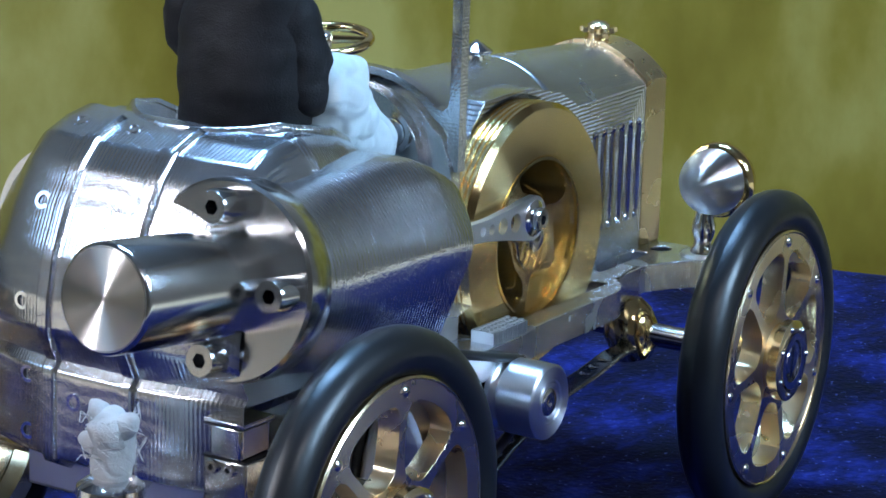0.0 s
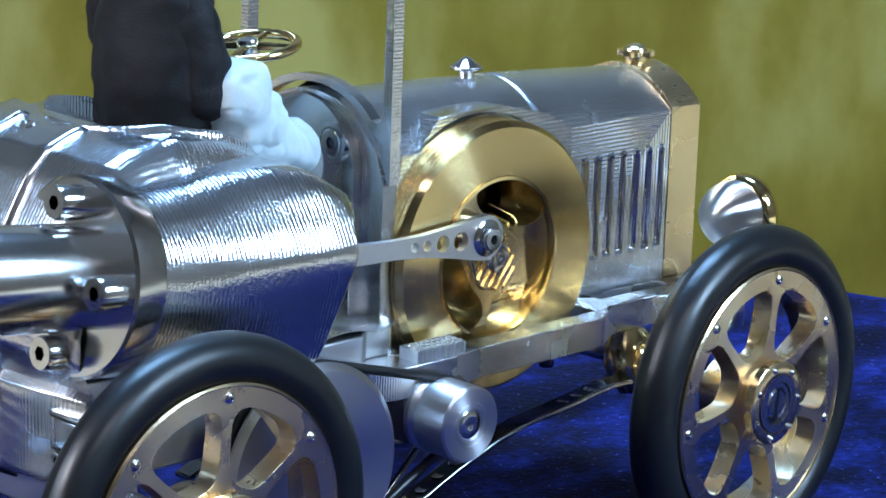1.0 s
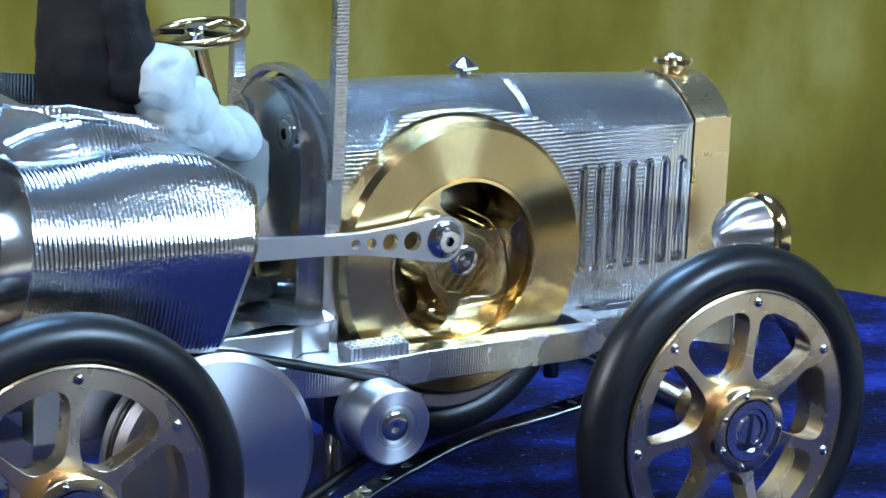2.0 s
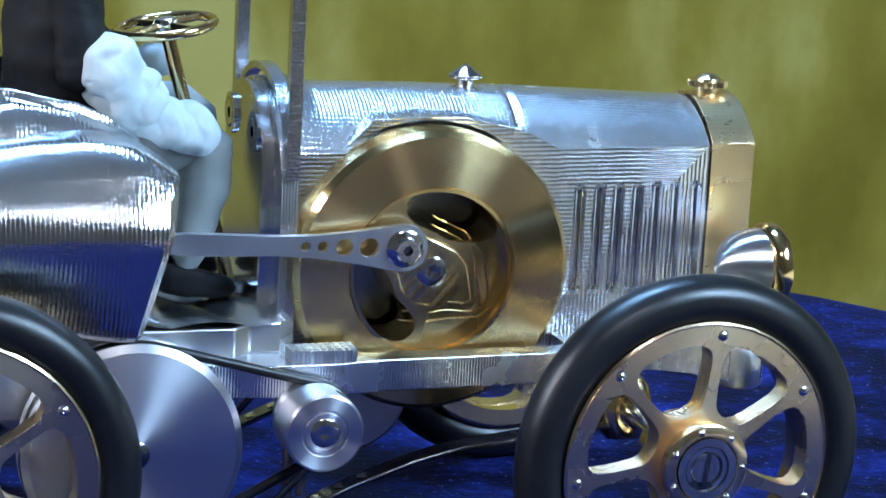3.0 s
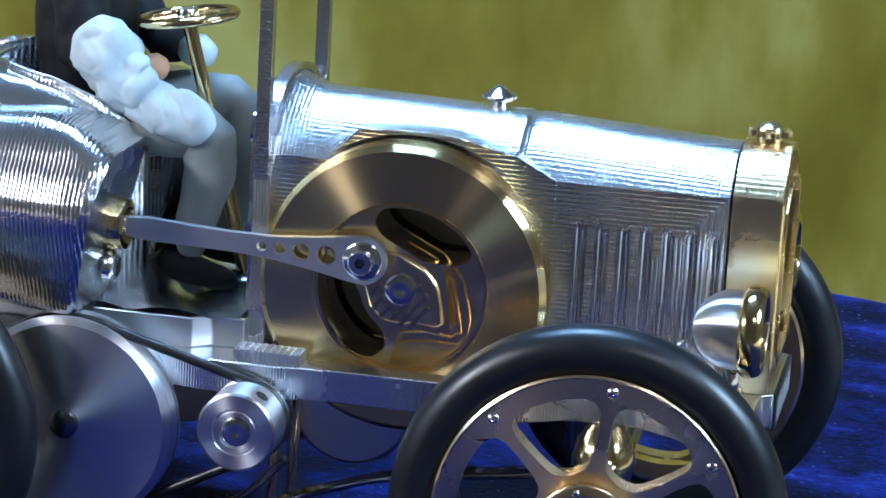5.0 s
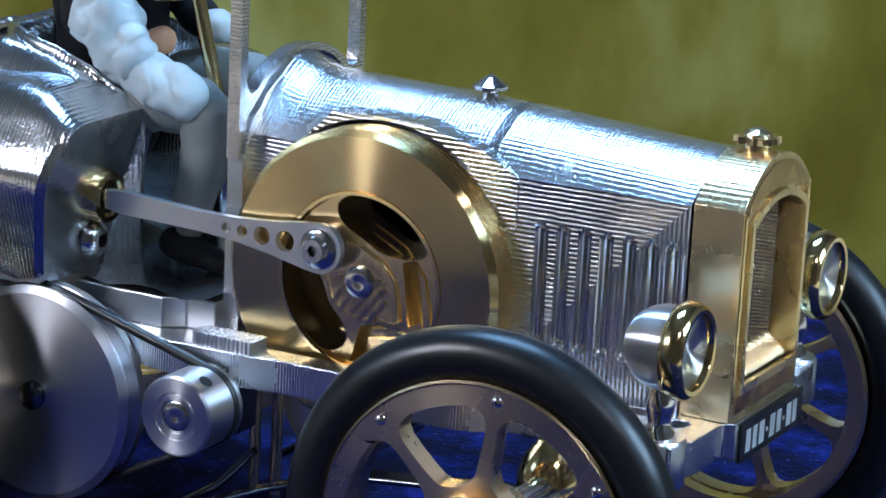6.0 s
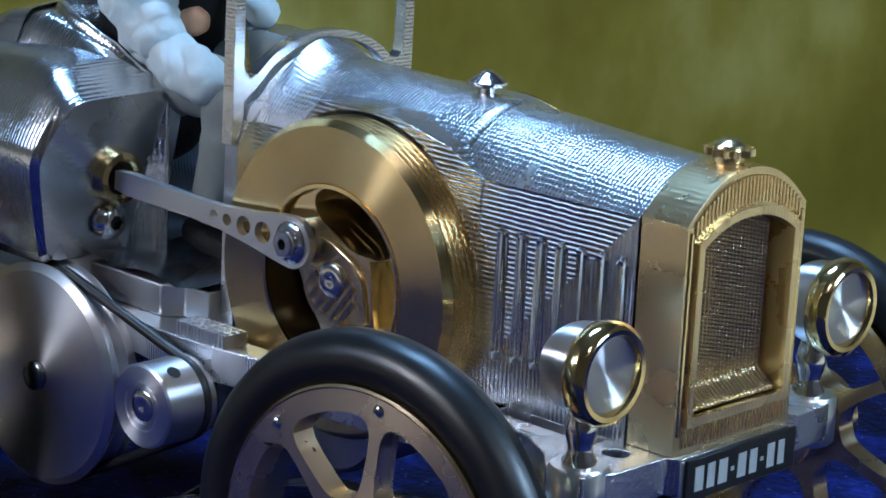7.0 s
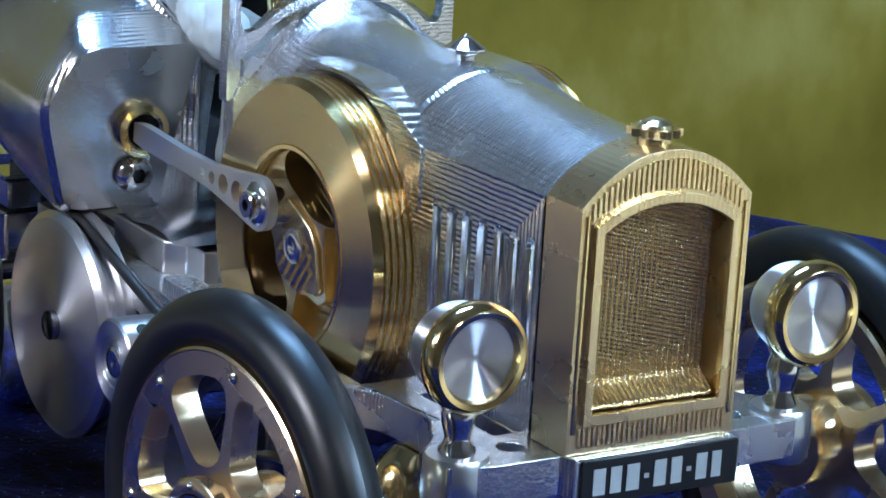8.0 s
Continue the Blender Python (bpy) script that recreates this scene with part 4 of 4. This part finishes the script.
def pulleys(car, s):
    c = (-6.40, s * 3.32, 3.2)
    out = (0, s, 0)
    bm = new_bm()
    lathe(bm, [(0.2, -0.62), (1.78, -0.62), (1.82, -0.58), (1.82, -0.42), (1.66, -0.34), (1.66, -0.26), (1.80, -0.16), (1.82, -0.14), (1.82, -0.09), (1.70, 0.0), (0.0, 0.0)], c, out, 96)
    big = part("large_pulley", bm, m_alu_turned, car, "large turned aluminium pulley disc", smooth=30)
    bm = new_bm()
    lathe(bm, [(0.24, 0), (0.24, 0.10), (0.20, 0.13), (0, 0.13)], c, out, 28)
    part("shaft_end", bm, m_dark_steel, big, "dark steel shaft end")
    bm = new_bm()
    lathe(bm, [(0.16, -6.0), (0.16, 0.0)], c, out, 20)
    part("shaft", bm, m_steel, big)
    k = (-3.33, s * 3.76, 3.54)
    bm = new_bm()
    lathe(bm, [(0.2, -0.98), (0.62, -0.98), (0.66, -0.95), (0.66, -0.86), (0.55, -0.78), (0.66, -0.70), (0.66, -0.03), (0.62, 0.0), (0.40, 0.0), (0.385, -0.025), (0.355, -0.025), (0.34, 0.0), (0.28, 0.0), (0.28, -0.04), (0.25, -0.04)], k, out, 56)
    small = part("small_pulley", bm, m_alu_turned, car, "small turned aluminium pulley", smooth=30)
    bm = new_bm()
    lathe(bm, [(0.25, -0.1), (0.25, -0.02), (0.22, 0.0), (0.05, 0.0), (0, -0.03)], k, out, 28)
    part("shaft_end", bm, m_steel, small, "turned steel shaft end")
    # Black disc on the pulley paints the shade of the grub screw hole.
    bm = new_bm()
    lathe(bm, [(0, 0.01), (0.11, 0.01), (0.115, 0.0)], (k[0] + 0.34, k[1] - s * 0.33, k[2] + 0.567), (0.51, 0, 0.86), 14)
    part("grub_screw", bm, m_black, small, "black disc for the shade of a grub screw hole")
    # belt, round the groove of the disc and the groove of the small pulley
    y = s * 2.99
    c2, k2 = Vector((c[0], 0, c[2])), Vector((k[0], 0, k[2]))
    r1, r2 = 1.74, 0.62
    d = k2 - c2
    base = math.atan2(d.z, d.x)
    off = math.acos((r1 - r2) / d.length)
    pts = []
    for i in range(49):
        a = base + off + (2 * math.pi - 2 * off) * i / 48
        pts.append((c2.x + r1 * math.cos(a), y, c2.z + r1 * math.sin(a)))
    for i in range(17):
        a = base - off + 2 * off * i / 16
        pts.append((k2.x + r2 * math.cos(a), y, k2.z + r2 * math.sin(a)))
    bm = new_bm()
    tube(bm, pts, 0.085, 10, closed=True)
    part("drive_belt", bm, m_belt, car, "black rubber drive belt")
    # bearing bracket under the plate
    bm = new_bm()
    box(bm, -3.75, -2.9, min(s * 2.0, s * 2.6), max(s * 2.0, s * 2.6), 3.0, 3.92)
    lathe(bm, [(0.18, 0), (0.18, 1.3)], (k[0], s * 1.9, k[2]), out, 18)
    part("bearing_block", bm, m_dark_steel, car, "dark steel bearing block", smooth=30, bevel=0.04)


def running_gear(car):
    # axles
    for x, z, r in ((2.70, 3.2, 0.16), (-9.63, 3.2, 0.18)):
        bm = new_bm()
        lathe(bm, [(0, -4.7), (r, -4.7), (r, 4.7), (0, 4.7)], (x, 0, z), (0, 1, 0), 24)
        part("axle", bm, m_steel, car, "polished steel axle")
    for s in (-1, 1):
        bm = new_bm()
        lathe(bm, [(0, -0.62), (0.30, -0.58), (0.46, -0.35), (0.54, 0), (0.46, 0.35), (0.30, 0.58), (0, 0.62)], (2.5, s * 2.15, 3.28), (0, 0.25, 1), 32)
        part("steering_knuckle", bm, m_brass_plain, car, "polished brass steering knuckle")
        bm = new_bm()
        lathe(bm, [(0.22, 0), (0.22, 1.6), (0.32, 1.6), (0.32, 1.75), (0.2, 1.8)], (2.55, s * 2.4, 3.25), (0, s, 0), 24)
        part("stub_axle", bm, m_steel, car, "polished steel stub axle")
        # flat steel link with holes, sweeping down and back from the front axle
        path = [(2.6, 3.00), (1.6, 3.02), (0.6, 2.86), (-0.6, 2.72), (-1.4, 2.52), (-2.4, 2.16), (-3.4, 1.72), (-4.6, 1.30)]
        bm = new_bm()
        rows = []
        n = 60
        xs = [q[0] for q in path][::-1]
        zs = [q[1] for q in path][::-1]
        for i in range(n + 1):
            x = -4.6 + 7.2 * i / n
            z = interp(x, xs, zs)
            yy = s * (2.30 + 0.0 * i)
            rows.append([(x, yy - 0.22, z - 0.05), (x, yy + 0.22, z - 0.05), (x, yy + 0.22, z + 0.05), (x, yy - 0.22, z + 0.05)])
        loft(bm, rows)
        link = part("leaf_link", bm, m_dark_steel, car, "dark steel flat link with a row of holes", smooth=25, bevel=0.03)
        for x in (0.5, 0.85, 1.2, -2.2, -2.6, -3.0, -3.4, -3.8):
            z = interp(x, xs, zs)
            bm = new_bm()
            lathe(bm, [(0, 0.052), (0.08, 0.052), (0.11, 0.058), (0.12, 0.05)], (x, s * 2.30, z), (-0.25, 0, 1) if x < 0 else (0, 0, 1), 14)
            part("rivet", bm, m_chrome, link)
        bm = new_bm()
        tube(bm, [(-4.9, s * 1.9, 1.0), (-3.6, s * 2.0, 1.85), (-2.9, s * 2.05, 2.6)], 0.07, 10)
        part("brace", bm, m_dark_steel, car, "thin dark steel brace")
    bm = new_bm()
    lathe(bm, [(0.10, 1.6), (0.10, 3.9)], (-3.3, -1.4, 0), (0, 0, 1), 16)
    lathe(bm, [(0.10, 1.6), (0.10, 3.9)], (-3.0, -1.2, 0), (0, 0, 1), 16)
    part("brass_post", bm, m_brass_plain, car, "thin brass post pair under the chassis")
    # central engine underside
    bm = new_bm()
    lathe(bm, [(0, -0.9), (1.0, -0.9), (1.08, -0.8), (1.08, 0.8), (1.0, 0.9), (0, 0.9)], (-2.1, 0, 3.3), (0, 1, 0), 48)
    part("crank_drum", bm, m_alu_turned, car, "turned aluminium drum under the chassis")
    bm = new_bm()
    box(bm, -10.2, -9.0, -2.0, 2.0, 2.75, 3.6)
    part("axle_carrier", bm, m_alu, car, "milled aluminium rear axle carrier", smooth=30, bevel=0.05)
    bm = new_bm()
    box(bm, -9.2, -6.0, -2.4, -1.9, 3.55, 4.45)
    box(bm, -9.2, -6.0, 1.9, 2.4, 3.55, 4.45)
    part("side_rail", bm, m_alu, car, "milled aluminium side rails", smooth=30, bevel=0.04)


def steering(car):
    hub = Vector((-5.42, -0.28, 9.66))
    foot = Vector((-4.20, -0.35, 5.2))
    ax = (hub - foot).normalized()
    tilt = Vector((ax.x * 0.55, 0, 1)).normalized()
    m = frame_to(hub, tilt)
    bm = new_bm()
    tube(bm, [m @ Vector((0.82 * math.cos(2 * math.pi * i / 48), 0.82 * math.sin(2 * math.pi * i / 48), 0)) for i in range(48)], 0.085, 12, closed=True)
    ob = part("steering_wheel", bm, m_brass_plain, car, "polished brass steering wheel on a brass column")
    for i in range(4):
        a = math.pi / 2 * i + 0.5
        bm = new_bm()
        tube(bm, [m @ Vector((0.15 * math.cos(a), 0.15 * math.sin(a), 0.02)), m @ Vector((0.80 * math.cos(a), 0.80 * math.sin(a), 0.0))], [0.075, 0.055], 8)
        part("spoke", bm, m_brass_plain, ob)
    bm = new_bm()
    lathe(bm, [(0.18, -0.12), (0.20, 0.08), (0.17, 0.14), (0.08, 0.17), (0, 0.17)], hub, tilt, 24)
    part("boss", bm, m_chrome, ob, "bright steering wheel boss")
    bm = new_bm()
    tube(bm, [foot, hub], [0.13, 0.12], 16)
    part("column", bm, m_brass_plain, ob, "polished brass steering column")
    bm = new_bm()
    lathe(bm, [(0.36, -0.1), (0.36, 0.03), (0.30, 0.08), (0.14, 0.10)], foot, (0, 0, 1), 28)
    part("foot_ring", bm, m_dark_steel, ob, "dark steel column foot")


def burner(car):
    c = (-11.8, -1.0, 0)
    bm = new_bm()
    lathe(bm, [(0, 0.1), (0.9, 0.1), (0.95, 0.2), (0.95, 2.0), (0.8, 2.2), (0.40, 2.3), (0.40, 2.9), (0.58, 3.05), (0.66, 3.27), (0.58, 3.45), (0.46, 3.54), (0.54, 3.62), (0.52, 3.76), (0.36, 3.88), (0, 3.88)], c, (0, 0, 1), 40)
    ob = part("burner", bm, m_chrome, car, "bright turned spirit burner with a white wick")
    bm = new_bm()
    blob(bm, [(c[0], c[1], 3.8, 0.30), (c[0], c[1], 4.2, 0.33), (c[0] + 0.03, c[1], 4.6, 0.38), (c[0] + 0.1, c[1], 5.0, 0.16)], 0, 60, 60, 0.30, 7.3)
    for y0, y1, z0, z1 in ((0.1, 0.62, 4.3, 4.42), (-0.1, -0.46, 4.6, 4.92), (0.1, 0.42, 4.7, 5.02)):
        blob(bm, [(c[0], c[1] + y0, z0, 0.22), (c[0] + 0.02, c[1] + (y0 + y1) / 2, (z0 + z1) / 2, 0.20), (c[0] + 0.05, c[1] + y1, z1, 0.10)], 0, 30, 24, 0.35, y1 * 3)
    rng = random.Random(41)
    for i in range(60):
        a = rng.uniform(0, 2 * math.pi)
        ex, ey = math.cos(a), math.sin(a)
        z0 = rng.uniform(4.0, 4.8)
        reach = rng.uniform(0.38, 0.62)
        path = [(c[0] + 0.2 * ex, c[1] + 0.2 * ey, z0),
                (c[0] + 0.75 * reach * ex, c[1] + 0.75 * reach * ey, z0 + rng.uniform(0.0, 0.2)),
                (c[0] + 0.9 * reach * math.cos(a + 0.5), c[1] + reach * math.sin(a + 0.5), z0 + rng.uniform(-0.15, 0.3))]
        tube(bm, path, rng.uniform(0.005, 0.010), 4)
    tagged(part("wick", bm, m_wick, ob, smooth=80), "frayed white fibre wick", kind="stuff")
    bm = new_bm()
    box(bm, -10.6, -9.9, -2.65, -1.82, 3.2, 4.10)
    box(bm, -10.66, -9.9, -2.60, -1.98, 4.12, 4.66)
    fuel = part("fuel_block", bm, m_steel, car, "small bright steel block behind the wheel", smooth=30, bevel=0.06)
    bm = new_bm()
    box(bm, -10.69, -9.9, -2.66, -1.92, 4.645, 4.665)
    box(bm, -10.61, -9.9, -2.64, -1.84, 4.095, 4.125)
    part("gasket", bm, m_black, fuel, "thin black gasket", smooth=30)
    bm = new_bm()
    box(bm, -10.70, -9.9, -2.68, -1.90, 4.667, 4.74)
    part("lid", bm, m_steel, fuel, "flat steel lid", smooth=30, bevel=0.02)
    for y in (-2.02, -2.34):
        socket_screw("block_screw", Vector((-10.6, y, 3.95)), Vector((-1, 0, 0)), 0.12, 0.06, fuel)


def model_car():
    car = new("model_car")
    tagged(car, "miniature vintage car of milled aluminium and brass on velvet", "model car")
    chassis(car)
    hood(car)
    windscreen(car)
    radiator(car)
    number_plate(car)
    body(car)
    for s in (-1, 1):
        wheel(car, 2.70, s * 5.15, s, 4.0, 82.5, "black rubber tyre on a bronze front wheel")
        wheel(car, -9.63, s * 4.78, s, 0.0, 89.0 - 3, "black rubber tyre on a bronze rear wheel")
        headlamp(car, s)
        flywheel(car, s)
        pulleys(car, s)
    connecting_rod(car, -1)
    cylinder(car, -1)
    running_gear(car)
    steering(car)
    burner(car)
    return car


def blob(bm, spine, mat, n=20, m=18, wrinkle=0.05, seed=0.0, flat=1.0):
    """A modelled limb: a closed skin round points (x, y, z, radius), with cloth-like folds."""
    pts = [Vector(q[:3]) for q in spine]
    rad = [q[3] for q in spine]
    k = len(pts)
    rows = []
    for i in range(m + 1):
        u = i / m * (k - 1)
        a = min(int(u), k - 2)
        f = u - a
        f2 = f * f * (3 - 2 * f)
        p = pts[a].lerp(pts[a + 1], f)
        r = rad[a] + (rad[a + 1] - rad[a]) * f2
        d = (pts[min(a + 1, k - 1)] - pts[a]).normalized()
        side = Vector((0, 1, 0)) - d * d.y
        side.normalize()
        up = d.cross(side)
        end = min(i, m - i) / (0.16 * m)
        if end < 1:
            r *= math.sqrt(max(0.03, 1 - (1 - end) ** 2))
        row = []
        for j in range(n):
            t = 2 * math.pi * j / n
            q = p + (side * math.cos(t) * flat + up * math.sin(t)) * r
            w_ = 1 + wrinkle * (noise.noise(q * 1.7 + Vector((seed, 0, 0))) + 0.6 * noise.noise(q * 3.2 + Vector((0, seed, 0))) + 0.08 * noise.noise(q * 8.5 + Vector((0, 0, seed))))
            fold = abs(noise.noise(Vector((q.x * 1.5 - q.z * 1.1, q.y * 1.3, q.z * 2.4 + q.x * 1.2 + seed))))
            w_ -= wrinkle * 0.30 * max(0.0, 1 - fold * 6)
            row.append(p + (q - p) * w_)
        rows.append(row)
    loft(bm, rows, mat=mat)


def figurine():
    bm = new_bm()
    # jacket, near sleeve, lap and legs, far arm
    blob(bm, [(-7.10, 0.0, 6.2, 0.70), (-7.15, -0.05, 7.6, 0.76), (-7.25, -0.08, 8.7, 0.80), (-7.28, -0.08, 9.7, 0.82), (-7.20, -0.08, 10.6, 0.76), (-7.14, -0.08, 11.15, 0.58), (-7.10, -0.08, 11.6, 0.28)], 0, 56, 70, 0.055, 1.0, 1.50)
    blob(bm, [(-7.26, -0.72, 11.0, 0.32), (-7.18, -0.95, 10.3, 0.44), (-7.05, -1.08, 9.6, 0.48), (-6.90, -1.10, 8.7, 0.46)], 0, 40, 48, 0.16, 2.0)
    blob(bm, [(-6.95, -1.25, 9.55, 0.42), (-6.60, -1.28, 9.2, 0.62), (-6.20, -1.25, 8.62, 0.56), (-5.70, -1.2, 8.3, 0.44)], 1, 64, 72, 0.24, 3.0)
    blob(bm, [(-6.2, -1.2, 8.45, 0.40), (-5.55, -1.2, 8.22, 0.46), (-5.0, -1.15, 8.02, 0.40), (-4.62, -1.1, 7.92, 0.24)], 1, 64, 72, 0.20, 4.0)
    blob(bm, [(-7.0, -0.75, 7.5, 0.62), (-5.8, -0.8, 7.85, 0.55), (-4.85, -0.8, 7.85, 0.48), (-4.75, -0.8, 7.2, 0.46), (-5.0, -0.85, 6.2, 0.36), (-5.1, -0.85, 5.5, 0.28)], 2, 20, 36, 0.12, 5.0)
    blob(bm, [(-7.0, 0.65, 7.5, 0.62), (-5.8, 0.75, 8.0, 0.52), (-4.75, 0.75, 8.05, 0.46), (-4.6, 0.75, 7.3, 0.42), (-4.8, 0.75, 6.2, 0.34), (-4.9, 0.75, 5.5, 0.28)], 2, 20, 36, 0.12, 6.0)
    for y, dx in ((-0.9, 0), (0.75, 0.15)):
        blob(bm, [(-5.6 + dx, y, 5.5, 0.26), (-5.1 + dx, y, 5.42, 0.27), (-4.6 + dx, y, 5.32, 0.22), (-4.2 + dx, y, 5.27, 0.16)], 0, 16, 18, 0.08, 7.0)
    blob(bm, [(-7.4, 0.95, 10.7, 0.42), (-7.0, 1.2, 9.7, 0.42), (-6.2, 0.95, 9.0, 0.36), (-5.7, 0.6, 8.9, 0.3)], 0, 18, 22, 0.16, 8.0)
    blob(bm, [(-5.75, 0.55, 8.95, 0.26), (-5.4, 0.4, 8.95, 0.30), (-5.1, 0.3, 8.9, 0.22)], 1, 14, 14, 0.2, 9.0)
    blob(bm, [(-6.1, -0.75, 8.75, 0.2), (-5.85, -0.6, 8.8, 0.24), (-5.65, -0.5, 8.8, 0.15)], 3, 14, 12, 0.1, 9.5)
    ob = part("driver_figurine", bm, [m_jacket, m_sleeve, m_trousers, m_skin], None, smooth=75)
    return tagged(ob, "painted seated figurine in black jacket and white cloth", "figurine")


setting()
AIM = (0.0, 0.0, 0.06)
ceiling_or_fill_lamp(-0.12, 0.40, 0.62, 0.30, m_tube, "wide cool white ceiling lamp above the turntable")
ceiling_or_fill_lamp(1.05, -0.52, 0.44, 0.32, m_tube_right, "tilted white lamp on a drop rod", 0.80, AIM)
# Bluish fill added on the left; no such lamp is known.
ceiling_or_fill_lamp(-1.30, -0.30, 0.40, 0.28, m_fill_left, "tilted bluish fill lamp added on the left", 0.62, AIM)
# Two fill spots added to brighten the brass, not known room lamps.
ceiling_or_fill_lamp(-1.05, -0.62, 0.18, 0.18, m_fill_spot, "small square fill spot added on a drop rod", 0.72, AIM)
ceiling_or_fill_lamp(0.45, -1.25, 0.15, 0.15, m_fill_spot_dim, "small square fill spot added on a drop rod", 1.20, AIM)
turntable = velvet_turntable()
the_car = model_car()
the_driver = figurine()


def motions():
    for thing in (turntable, the_car, the_driver):
        walk(thing, [(t, pose(0, 0, 0, 0, 0, a)) for t, a in TURN])


motions()
